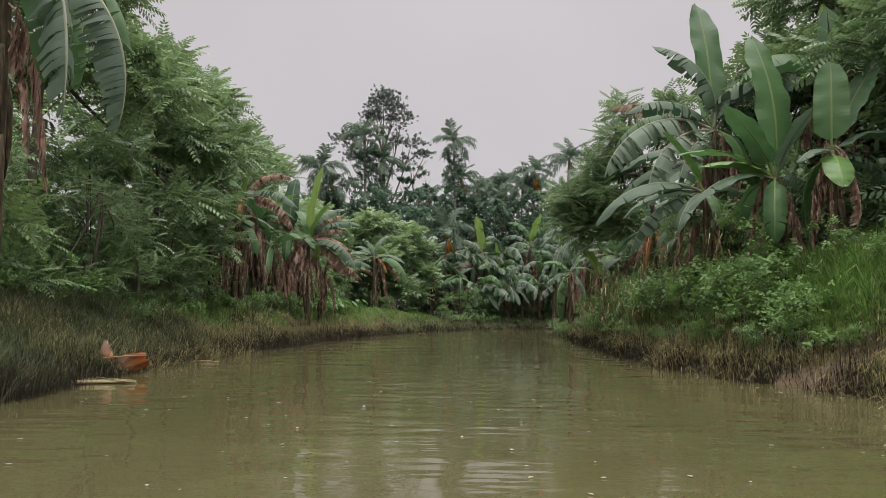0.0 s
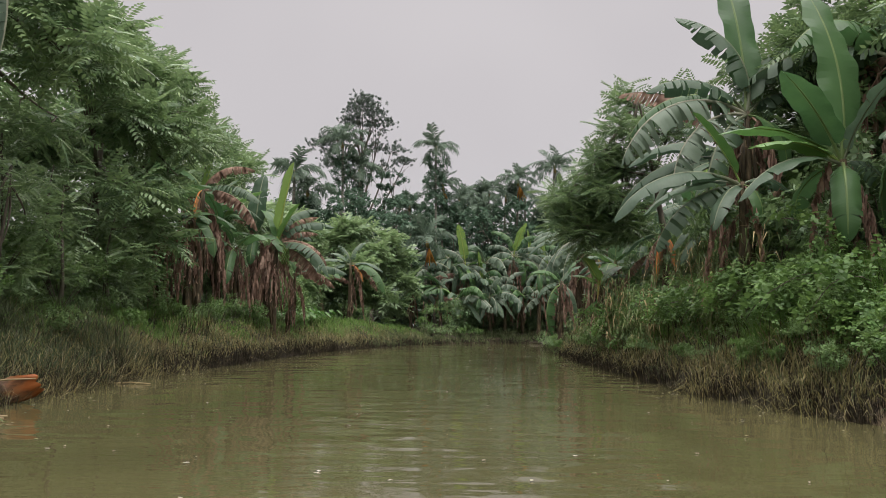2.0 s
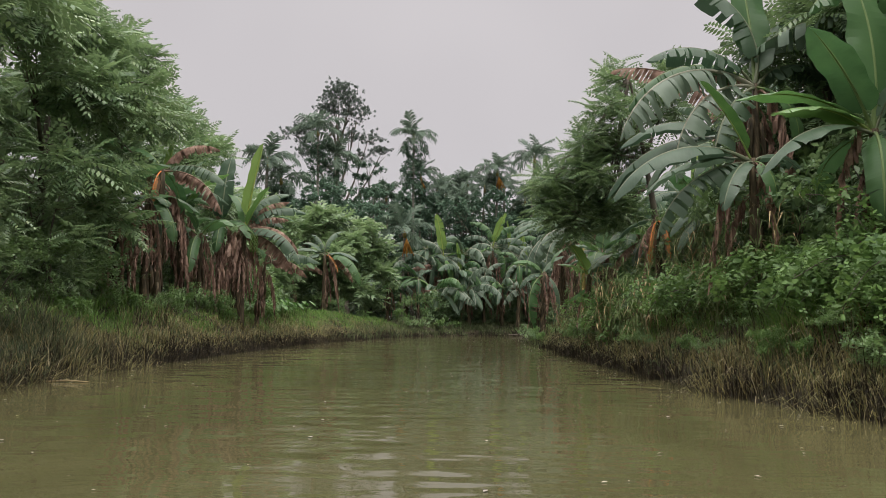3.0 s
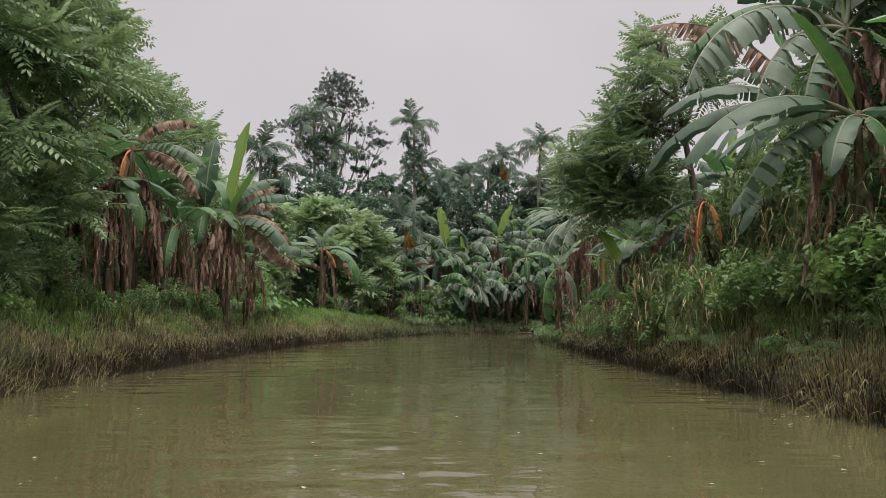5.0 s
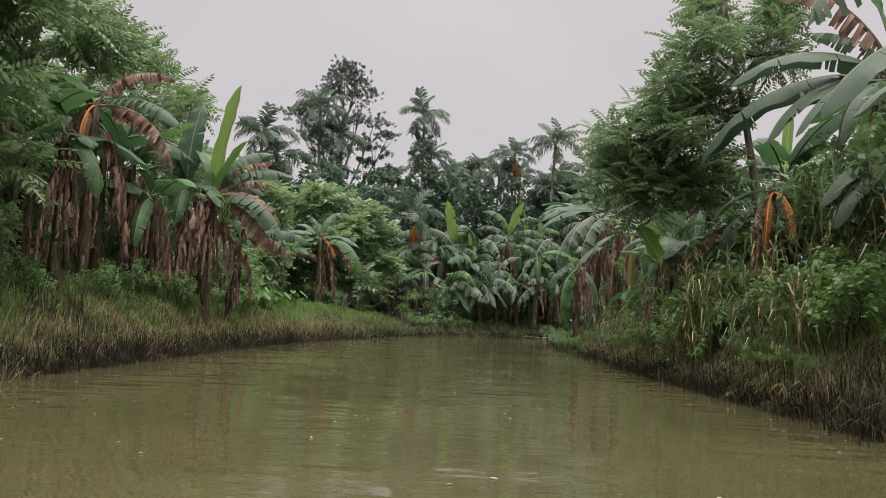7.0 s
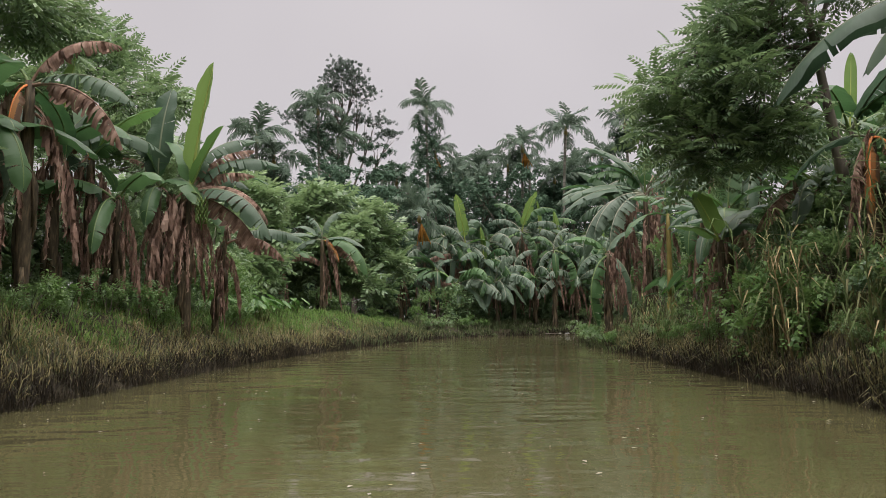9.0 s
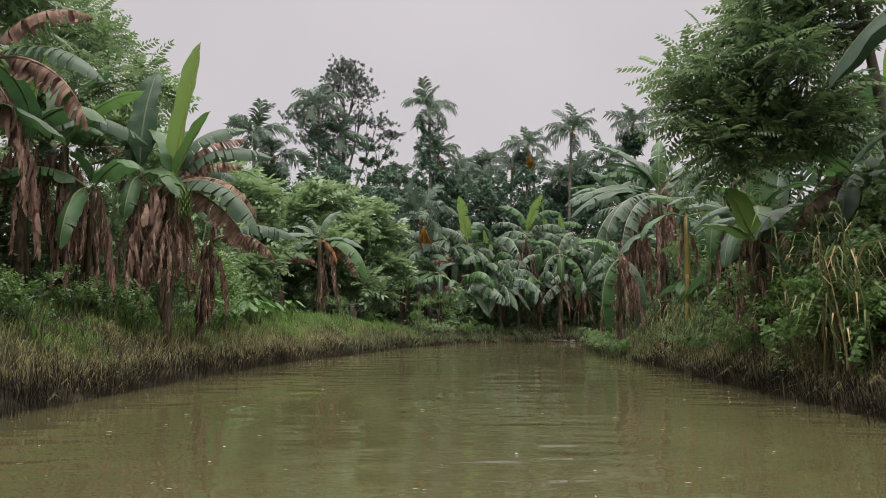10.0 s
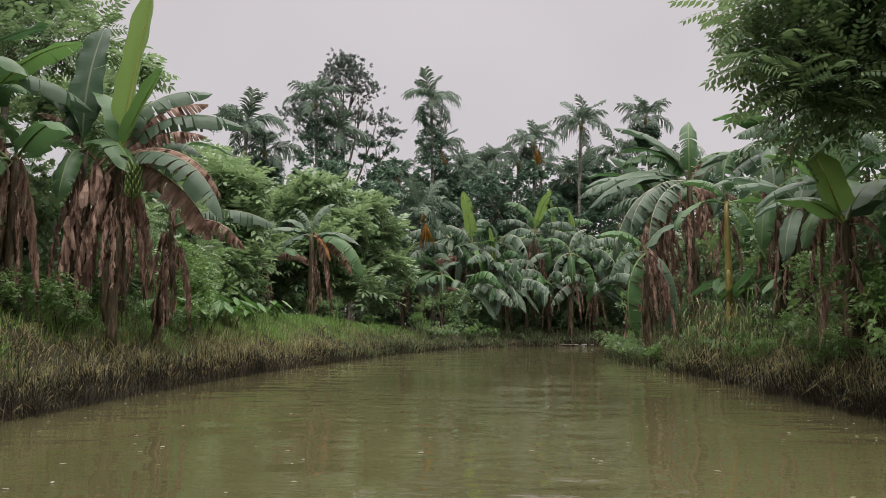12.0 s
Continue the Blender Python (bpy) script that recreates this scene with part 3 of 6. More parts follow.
def banana(x, y, h, seed, leaves=None, size=1.0, skirt=5, lean=(0, 0), stem_mat=None, thick=0.1, label="", fruit=False, base_z=None, brown=0.15, tips=None, crown_z=None, limp=0, upright=True, combed=False):
    """leaves: rows of (sort, bearing, size, tilt); left out, a loose rosette. Bearings run from +x towards +y."""
    r = np.random.default_rng(seed)
    z = gz(x, y) - 0.06 if base_z is None else base_z
    if crown_z is not None:
        h = crown_z - z
        lean = (0, 0)
    top = new("banana_plant")
    top.location = (x, y, z)
    s = Shape()
    t = np.linspace(0, 1, 9)
    pts = np.stack([lean[0] * t ** 1.5, lean[1] * t ** 1.5, h * t], 1)
    tube(s, pts, thick * (1.15 - 0.5 * t) * (1 + 0.06 * r.standard_normal(9)), 9, 0.05, r)
    for i in range(6):
        a, z0 = r.uniform(0, 6.28), h * r.uniform(0.15, 0.85)
        q = np.stack([lean[0] * (z0 / h) ** 1.5 + np.cos(a) * (thick * 0.9 + np.array([0, 0.03, 0.05, 0.02])), lean[1] * (z0 / h) ** 1.5 + np.sin(a) * (thick * 0.9 + np.array([0, 0.03, 0.05, 0.02])), z0 - np.array([0, 0.2, 0.5, 0.8]) * h * 0.3], 1)
        tube(s, q, [0.03, 0.05, 0.04, 0.015], 5, 0.1, r)
    part("stem", s.mesh("stem", stem_mat or B_STEM), top)
    crown = Vector((lean[0], lean[1], h - 0.05))
    for kind, dx, dy, dz in tips or ():
        me = BL[kind][int(r.integers(len(BL[kind])))]
        p = LEAF_TIP[me.name]
        k = math.sqrt(dx * dx + dy * dy + dz * dz) / np.linalg.norm(p)
        raise_by = math.atan2(dz, math.hypot(dx, dy)) - math.atan2(p[2], p[0])
        m = Matrix.Translation(crown) @ Matrix.Rotation(math.atan2(dy, dx) - math.atan2(p[1], p[0]), 4, "Z") @ Matrix.Rotation(-raise_by, 4, "Y") @ Matrix.Diagonal((k, 0.36 * k + 0.54 if kind not in ("up", "fresh2") else k, k, 1))
        part("leaf", me, top, m, BL_LABEL[kind])
    if tips:
        leaves = ()
    if leaves is None:
        leaves, a = [("up" if r.random() < 0.6 or not upright else "up2", r.uniform(0, 360), 0.8, 0)][: 1 if upright or r.random() < 0.3 else 0], r.uniform(0, 360)
        for i in range(9):
            a += 137.5
            kind = ("up2" if upright else "torn", "arch", "arch", "arch", "torn", "torn", "arch", "torn", "droop")[i]
            if combed:
                kind = ("comb", "comb", "grey", "torn", "comb", "comb", "grey", "comb", "greydroop")[i]
            if r.random() < brown:
                kind = "brown"
            leaves.append((kind, a + r.normal(0, 12), r.uniform(0.8, 1.05), r.normal(0, 7)))
        for i in range(limp):
            leaves.append((("greydroop" if combed else "droop", "comb" if combed else "torn")[i % 2], r.uniform(150, 390), r.uniform(0.8, 1.1), -20 * (i % 2)))
    for kind, a, sc, tilt in leaves:
        me = BL[kind][int(r.integers(len(BL[kind])))]
        m = Matrix.Translation(crown) @ Matrix.Rotation(radians(a), 4, "Z") @ Matrix.Rotation(radians(-tilt), 4, "Y") @ Matrix.Rotation(radians(r.normal(0, 8)), 4, "X") @ Matrix.Scale(sc * size, 4)
        part("leaf", me, top, m, BL_LABEL[kind])
    for i in range(skirt):
        me = BL["dead"][int(r.integers(4))]
        f = r.uniform(0.7, 1.02)
        sc = min(h * f / 2.1, 1.3) * r.uniform(0.75, 1.02)
        m = Matrix.Translation((lean[0] * f ** 1.5, lean[1] * f ** 1.5, h * f)) @ Matrix.Rotation(r.uniform(0, 6.28), 4, "Z") @ Matrix.Diagonal((sc * 0.58, sc * 0.58, sc, 1))
        part("dead_leaf", me, top, m, BL_LABEL["dead"])
    if fruit:
        s = Shape()
        for k in range(7):
            for j in range(9):
                a = j / 9 * 6.28 + k * 0.4
                b0 = np.array([0.09 * math.cos(a), 0.09 * math.sin(a), -0.1 * k])
                o = np.array([math.cos(a), math.sin(a), 0])
                tube(s, [b0, b0 + o * 0.05 + (0, 0, 0.02), b0 + o * 0.075 + (0, 0, 0.08), b0 + o * 0.07 + (0, 0, 0.14)], [0.012, 0.021, 0.02, 0.007], 5)
        tube(s, [(-0.3, 0, 0.3), (-0.12, 0, 0.26), (0, 0, 0.08), (0, 0, -0.8)], [0.03, 0.03, 0.03, 0.02], 6)
        part("fruit", s.mesh("fruit", B_FRUIT), top, Matrix.Translation(crown + Vector((0.32, -0.25, -0.2))) @ Matrix.Scale(0.62, 4), "bunch of unripe green bananas")
    tagged(top, label or "banana plant with torn leaves and a skirt of dry ones", "banana plant", "banana plants on the banks")
    return top


# ---- trees, shrubs, palms ----
def crown_points(clumps, count, r, shell=0.55, spray=0.0):
    """Twig tips inside ellipsoid clumps (centre, radii), thicker towards their outsides, with their outward ways."""
    c = np.array([k[0] for k in clumps], float)
    q = np.array([k[1] for k in clumps], float)
    vol = q.prod(1) ** 0.75
    if spray:
        # each clump is made of flat sprays of foliage with gaps between
        many = max(8, count // 6)
        pick = r.choice(len(c), many, p=vol / vol.sum())
        d = r.standard_normal((many, 3))
        d /= np.linalg.norm(d, axis=1)[:, None]
        d[:, 2] = np.where(d[:, 2] < -0.45, -d[:, 2] * 0.5, d[:, 2])
        c = c[pick] + d * q[pick] * (0.45 + 0.6 * r.random(many) ** 0.7)[:, None]
        q = np.stack([np.full(many, spray), np.full(many, spray), np.full(many, spray * 0.75)], 1) * r.uniform(0.6, 1.25, many)[:, None]
        vol = q[:, 0] ** 2
    pick = r.choice(len(c), count, p=vol / vol.sum())
    d = r.standard_normal((count, 3))
    d /= np.linalg.norm(d, axis=1)[:, None]
    d[:, 2] = np.where(d[:, 2] < -0.35, -d[:, 2] * 0.6, d[:, 2])
    rad = shell + (1 - shell) * r.random(count) ** 0.6
    rad *= 1 + 0.12 * r.standard_normal(count)
    return c[pick] + d * q[pick] * rad[:, None], d


def shoot_tips(clumps, count, r):
    """Ends of shoots inside ellipsoid clumps, kept apart from one another, with their outward ways."""
    c, q = np.array([k[0] for k in clumps], float), np.array([k[1] for k in clumps], float)
    vol = q.prod(1) ** 0.75
    total, count = count, max(4, count // 4)
    many = count * 6
    pick = r.choice(len(c), many, p=vol / vol.sum())
    d = r.standard_normal((many, 3))
    d /= np.linalg.norm(d, axis=1)[:, None]
    d[:, 2] = np.where(d[:, 2] < -0.5, -d[:, 2] * 0.6, d[:, 2])
    p = c[pick] + d * q[pick] * (0.15 + 0.9 * r.random(many) ** 0.75)[:, None]
    gap = 1.3
    while True:
        kept = np.zeros((0, 3))
        ids = []
        for i in range(many):
            if len(ids) == 0 or (((kept - p[i]) * (0.85, 0.85, 1.7)) ** 2).sum(1).min() > gap * gap:
                ids.append(i)
                kept = p[ids]
                if len(ids) == count:
                    break
        if len(ids) == count or gap < 0.05:
            break
        gap *= 0.82
    own = np.arange(total) % len(ids)
    return kept[own] + np.clip(r.normal(0, 1, (total, 3)), -1.4, 1.4) * (0.26, 0.26, 0.11), d[ids][own]


def tree(name, x, y, height, clumps, count, seed, leaf=PINNATE, leaf_size=1.0, material=None, trunk_r=0.13, lean=(0, 0), bark_mat=None, label="", category="tree", group="", forks=0.45, per_tip=4, z=None, spray=None):
    """clumps: (centre offset from the base, radii). Trunk, limbs to each clump, twigs, and leaves in sprays."""
    r = np.random.default_rng(seed)
    base = gz(x, y) - 0.1 if z is None else z
    top = new(name)
    top.location = (x, y, base)
    s = Shape()
    t = np.linspace(0, 1, 9)
    bole = height * forks
    pts = np.stack([lean[0] * t ** 1.3 + 0.06 * np.sin(4 * t + seed), lean[1] * t ** 1.3 + 0.05 * np.cos(5 * t), bole * t], 1)
    tube(s, pts, trunk_r * (1.2 - (1.0 if forks > 0.6 else 0.55) * t + 0.35 * np.exp(-10 * t)), 9, 0.05, r)
    limbs = []
    for c, q in clumps:
        c = np.array(c, float)
        k = int(r.integers(4, 9))
        a = pts[k]
        mid = a * 0.45 + c * 0.55 + r.normal(0, 0.12, 3) + np.array([0, 0, -0.15 * np.linalg.norm(c - a)])
        u = np.linspace(0, 1, 7)[:, None]
        limb = a * (1 - u) ** 2 + 2 * mid * u * (1 - u) + c * u ** 2
        tube(s, limb, trunk_r * 0.5 * (1 - 0.8 * u[:, 0]), 6, 0.05, r)
        limbs.append(limb)
        for _ in range(0 if len(leaf[0]) > 30 else 5):
            e = c + np.clip(r.standard_normal(3), -1.2, 1.2) * np.array(q) * 0.4
            st = limb[int(r.integers(3, 7))]
            tube(s, [st, (st + e) / 2 + r.normal(0, 0.08, 3), e], [trunk_r * 0.16, trunk_r * 0.1, 0.006], 4)
    if len(leaf[0]) > 30:
        # long compound leaves stand round the end of each shoot like spokes, older ones hanging lower
        per_tip = 11
        reach = 0.45 * leaf_size
        tips, d = shoot_tips([(c, np.maximum(np.array(q) - reach, 0.3)) for c, q in clumps], count // per_tip, r)
        for p in tips[:: 2] if trunk_r > 0.05 else ():
            limb = limbs[int(np.argmin([np.sum((p - b[-1]) ** 2) for b in limbs]))]
            st = limb[int(r.integers(3, 7))]
            tube(s, [st, (st + p) / 2 + r.normal(0, 0.05, 3) + (0, 0, -0.06), p], [trunk_r * 0.2, trunk_r * 0.13, 0.006], 3)
        k = np.tile(np.arange(per_tip), len(tips))
        pos, out = np.repeat(tips, per_tip, 0), np.repeat(d, per_tip, 0)
        n = len(pos)
        yaw = np.arctan2(out[:, 1], out[:, 0]) + ((k * 0.618 + np.repeat(r.random(len(tips)), per_tip)) % 1 - 0.5) * 5.0 + r.normal(0, 0.12, n)
        pitch = 0.75 - 1.0 * k / (per_tip - 1) + 0.2 * out[:, 2] + r.normal(0, 0.28, n)
        pos = pos + np.stack([0 * yaw, 0 * yaw, -0.022 * k], 1)
    else:
        reach = 0.13 * leaf_size
        tips, d = crown_points([(c, np.maximum(np.array(q) - reach, 0.35)) for c, q in clumps], count // per_tip, r, 0.25, spray or 0.36 * leaf_size ** 0.6)
        pos, out = np.repeat(tips, per_tip, 0), np.repeat(d, per_tip, 0)
        n = len(pos)
        yaw = np.arctan2(out[:, 1], out[:, 0]) + r.normal(0, 1.25, n)
        pitch = 0.3 * out[:, 2] + r.normal(0.12, 0.32, n)
        pos = pos + r.normal(0, 0.05, (n, 3))
    v, f = scatter(leaf[0], leaf[1], pos, yaw, pitch, r.normal(0, 0.45, n), leaf_size * r.uniform(0.65, 1.2, n))
    part("trunk", s.mesh("trunk", bark_mat or BARK), top)
    part("crown", quick_mesh("crown", v, f, material or G_TREE), top, None)
    tagged(top, label, category, group)
    return top


def frond_mesh(name, length, seed, e0=70, e1=-50, leaf=0.5, pairs=23, material=None, hang=0.5):
    """Feather frond of a palm along +x."""
    r = np.random.default_rng(seed)
    p, e = arc(e0, e1, length, 15, 0.9)
    s = Shape()
    tube(s, p, np.linspace(0.022, 0.004, 15), 4)
    for i in range(pairs):
        t = 0.2 + 0.8 * i / pairs
        at = np.array([np.interp(t * 14, np.arange(15), p[:, k]) for k in range(3)])
        ang = np.interp(t * 14, np.arange(15), e)
        fwd = np.array([math.cos(ang), 0, math.sin(ang)])
        up = np.array([-math.sin(ang), 0, math.cos(ang)])
        ln = leaf * (0.6 + 0.6 * math.sin(math.pi * min(1, t * 0.9 + 0.1)))
        for sg in (1, -1):
            d = np.array([0, sg, 0]) * r.uniform(0.55, 0.9) + fwd * r.uniform(0.5, 0.9) + up * r.uniform(-0.2, 0.3)
            d /= np.linalg.norm(d)
            m1 = at + d * ln * 0.5
            m2 = at + d * ln + np.array([0, 0, -hang * ln])
            w = fwd * 0.038
            s.add(np.array([at - w * 0.6, at + w * 0.6, m1 + w, m1 - w, m2]), [(0, 1, 2, 3), (3, 2, 4)])
    return s.mesh(name, material or G_PALM_HAZED, False)


FRONDS = [frond_mesh("frond", 1.6, 1, 86, 25, hang=0.3), frond_mesh("frond", 1.8, 2, 70, -25, hang=0.5), frond_mesh("frond", 1.75, 3, 46, -55, hang=0.6), frond_mesh("frond", 1.6, 4, 14, -80, hang=0.6)]
DRY_FROND = frond_mesh("dry_frond", 1.5, 5, -20, -88, 0.35, 22, B_DRY, 0.7)


def palm(x, y, top_z, seed, size=1.0, count=13, dry=1, orange=False, lean=(0, 0), label="", climber=0.0):
    r = np.random.default_rng(seed)
    base = gz(x, y) - 0.1
    h = top_z - base - 0.95 * size
    top = new("areca_palm")
    top.location = (x, y, base)
    s = Shape()
    t = np.linspace(0, 1, 14)
    pts = np.stack([lean[0] * t ** 2 + 0.05 * np.sin(3 * t + seed), lean[1] * t ** 2, h * t], 1)
    tube(s, pts, np.interp(t, [0, 0.1, 0.9, 1], [0.13, 0.085, 0.07, 0.09]) * size, 8)
    part("trunk", s.mesh("trunk", BARK_PALM), top)
    s = Shape()
    c = pts[-1]
    tube(s, [c + (0, 0, -0.35), c + (0, 0, -0.2), c, c + (0, 0, 0.25)], [0.08 * size, 0.105 * size, 0.085 * size, 0.03], 8)
    part("crownshaft", s.mesh("crownshaft", B_STEM_Y), top, None, "smooth yellow-green crownshaft")
    a = r.uniform(0, 360)
    for i in range(count):
        a += 137.5
        me = FRONDS[min(3, int(4 * i / count))]
        m = Matrix.Translation(Vector(c)) @ Matrix.Rotation(radians(a), 4, "Z") @ Matrix.Rotation(radians(r.normal(0, 9)), 4, "Y") @ Matrix.Rotation(radians(r.normal(0, 18)), 4, "X") @ Matrix.Scale(size * r.uniform(0.85, 1.1), 4)
        part("frond", me, top, m)
    for i in range(dry):
        m = Matrix.Translation(Vector(c) + Vector((0, 0, -0.3))) @ Matrix.Rotation(r.uniform(0, 6.28), 4, "Z") @ Matrix.Scale(size * 0.9, 4)
        part("dry_frond", DRY_FROND, top, m, "dead brown frond hanging down")
    if climber:
        n = 420
        zz = c[2] - 0.5 - climber * r.random(n)
        aa, rr = r.uniform(0, 6.28, n), (0.35 + 0.35 * np.sin((c[2] - zz) * 2.1) ** 2) * size * r.uniform(0.4, 1.1, n)
        v, f = scatter(WHORL[0], WHORL[1], np.stack([c[0] + rr * np.cos(aa), c[1] + rr * np.sin(aa), zz], 1), aa, r.normal(-0.3, 0.4, n), r.normal(0, 0.5, n), r.uniform(0.9, 1.5, n))
        part("climber", quick_mesh("climber", v, f, G_FAR_HAZED), top, None, "green climbing plant wrapped round the trunk")
    if orange:
        s = Shape()
        for i in range(26):
            b = np.array([0.1, -0.12, -0.32]) * size
            d = np.array([r.normal(0.1, 0.16), r.normal(-0.12, 0.14), -1])
            tube(s, [b, b + d * 0.35 * size, b + d * r.uniform(0.6, 1.0) * size], [0.014, 0.03, 0.02], 4)
        part("fruit_stalks", s.mesh("fruit_stalks", ORANGE), top, Matrix.Translation(Vector(c)), "drooping orange fruit stalks")
    tagged(top, label or "slim areca palm with a grey ringed trunk", "palm tree", "palms behind the river bend")
    return top

# ---- left bank: trees over the bananas ----
def at_world(x, y, spots, z=None):
    b = gz(x, y) - 0.1 if z is None else z
    return [((cx - x, cy - y, cz - b), q) for (cx, cy, cz), q in spots]


LEFT_TREES = [
    (-6.2, 11.2, 7.5, [((-5.2, 11.6, 5.0), (1.3, 1.3, 1.0)), ((-4.4, 11.5, 4.4), (0.8, 0.9, 0.6)), ((-6.5, 12.2, 6.8), (1.5, 1.6, 1.3)), ((-7.4, 11, 5.2), (1.2, 1.5, 1.3)), ((-5.3, 13.0, 3.9), (0.8, 0.9, 0.45))], 1800, 0.09),
    (-6.85, 17.2, 7.2, [((-5.4, 16.0, 4.7), (1.0, 1.2, 0.8)), ((-5.9, 16.2, 6.0), (0.9, 1.2, 0.9)), ((-6.9, 17.0, 6.6), (1.1, 1.3, 1.1)), ((-4.95, 17.0, 4.9), (0.75, 0.9, 0.6)), ((-7.6, 16.0, 4.2), (1.2, 1.3, 0.8)), ((-5.8, 14.6, 5.3), (0.9, 1.1, 0.8)), ((-5.1, 15.4, 3.4), (0.8, 0.9, 0.45)), ((-5.0, 16.2, 2.6), (0.7, 0.8, 0.45)), ((-4.9, 16.9, 3.8), (0.7, 0.7, 0.4))], 2100, 0.1),
    (-7.2, 20.6, 8.2, [((-6.2, 20.2, 5.5), (1.0, 1.2, 0.9)), ((-7.2, 20.8, 7.0), (1.3, 1.5, 1.2)), ((-8.2, 20, 5.2), (1.3, 1.5, 1.2)), ((-6.0, 21.6, 5.7), (0.9, 1.1, 0.8))], 1600, 0.1),
    (-7.4, 25.2, 8.0, [((-6.4, 24.8, 5.6), (1.0, 1.2, 0.8)), ((-7.2, 25.8, 6.8), (1.2, 1.4, 0.9)), ((-8.4, 25, 5.4), (1.3, 1.5, 1.1)), ((-6.2, 26.0, 4.4), (1.0, 1.2, 0.7))], 1300, 0.1),
    (-8.6, 30.5, 8.4, [((-8.2, 31.5, 7.6), (1.1, 1.4, 0.8)), ((-8.8, 30.5, 6.0), (1.5, 1.6, 1.1)), ((-7.2, 30.0, 5.2), (1.1, 1.3, 0.9)), ((-6.7, 30.4, 3.8), (1.0, 1.2, 0.8))], 1000, 0.1),
    (-8.0, 36.0, 7.4, [((-7.4, 36.5, 6.0), (1.3, 1.5, 0.9)), ((-9.2, 35, 5.4), (1.6, 1.6, 1.2)), ((-6.6, 36.5, 4.4), (1.2, 1.3, 0.9)), ((-7.4, 35.6, 3.0), (1.3, 1.2, 0.9)), ((-5.6, 37.4, 3.4), (1.0, 1.0, 0.8))], 1500, 0.1),
    (-5.6, 6.4, 7.0, [((-5.6, 6.8, 5.2), (1.1, 1.4, 1.1)), ((-6.6, 7, 6.4), (1.5, 1.6, 1.2)), ((-6.2, 8.6, 4.4), (1.2, 1.2, 1.0))], 600, 0.1),
]
for i, (x, y, h, spots, n, tr) in enumerate(LEFT_TREES):
    spots = spots if i in (0, 1, 6) else spots + [((x + 0.5, y - 0.9, 2.5), (0.9, 1.0, 0.6)), ((x - 0.8, y + 0.2, 3.2), (1.0, 1.2, 0.7))]
    tree("tree", x, y, h, at_world(x, y, spots), int(n * 1.12), 100 + i, FEATHER if i < 4 else FEATHER_BROAD, (0.9, 0.88, 0.9, 0.92, 1.1, 1.2, 1.0)[i], G_TREE if i < 4 else G_TREE_PALE, tr, (0.25, 0.1), forks=0.72, label="slender tree with feathery green compound leaves over the bank", group="feathery trees on the banks")
tree("tree", -6.2, 33.0, 5.8, at_world(-6.2, 33.0, [((-5.7, 33.4, 4.9), (1.0, 1.1, 0.7)), ((-6.8, 33.2, 5.2), (1.1, 1.1, 0.8)), ((-5.5, 33.2, 3.7), (1.0, 1.0, 0.7)), ((-6.6, 32.6, 3.6), (1.1, 1.0, 0.8)), ((-5.6, 32.8, 2.6), (1.0, 1.0, 0.6))]), 900, 162, FEATHER_BROAD, 1.15, G_TREE_PALE, 0.08, forks=0.7, label="light green tree with feathery leaves behind the bananas", group="feathery trees on the banks")
SAPLINGS = [(-5.5, 9.2, 2.7), (-5.9, 10.0, 3.4), (-5.4, 12.0, 2.4), (-6.1, 12.9, 3.3), (-5.6, 13.9, 2.5), (-6.2, 14.6, 3.1), (-5.5, 15.4, 2.2), (-6.4, 16.2, 2.9), (-6.5, 18.6, 3.0), (-6.9, 23.5, 3.4), (-6.3, 27.4, 3.2), (-5.7, 28.9, 2.8), (-6.4, 31.8, 3.4), (-5.6, 33.2, 2.7)]
for i, (x, y, h) in enumerate(SAPLINGS):
    r = np.random.default_rng(900 + i)
    spots = [((x + r.normal(0, 0.25), y + r.normal(0, 0.3), h * f + 0.6), (0.75, 0.8, 0.42)) for f in (0.9, 0.66, 0.42, 0.22)]
    tree("sapling", x, y, h, at_world(x, y, spots), 330, 920 + i, FEATHER, 0.52, G_TREE_PALE, 0.035, (0.1, -0.1), forks=0.85, label="thin young tree with feathery leaves under the taller ones", category="sapling", group="saplings under the trees")
BACK_LEFT = [(-11, 9, 8), (-10.5, 14, 8.5), (-11, 19, 9), (-11.5, 24.5, 9), (-12, 30, 9.5), (-12.5, 37, 9.5), (-11, 43, 9), (-13, 50, 10)]
for i, (x, y, h) in enumerate(BACK_LEFT):
    spots = [((x, y, h - 1.6), (1.8, 1.9, 1.5)), ((x + 1, y + 1, h - 3.4), (1.7, 1.8, 1.5)), ((x - 0.6, y - 1.2, h - 4.6), (2.0, 1.8, 1.6)), ((x + 1.2, y - 0.6, 2.6), (1.3, 1.6, 1.3))]
    tree("tree", x, y, h, at_world(x, y, spots), 450, 140 + i, FEATHER_BROAD, 1.2, G_TREE, 0.13, label="leafy green tree standing deeper in the grove", group="feathery trees on the banks")
tree("tree", -2.7, 41.6, 5.2, at_world(-2.7, 41.6, [((-3.0, 41.0, 5.4), (1.0, 1.0, 0.7)), ((-2.2, 41.6, 4.6), (1.0, 1.0, 0.8)), ((-3.4, 41.0, 4.0), (1.1, 1.0, 0.8)), ((-2.2, 41.4, 3.2), (1.1, 1.0, 0.8)), ((-2.6, 41.0, 2.0), (1.2, 1.0, 0.8))]), 800, 161, FEATHER_BROAD, 1.25, G_TREE_PALE, 0.07, forks=0.7, label="bushy light green tree with feathery leaves by the bend", group="feathery trees on the banks")
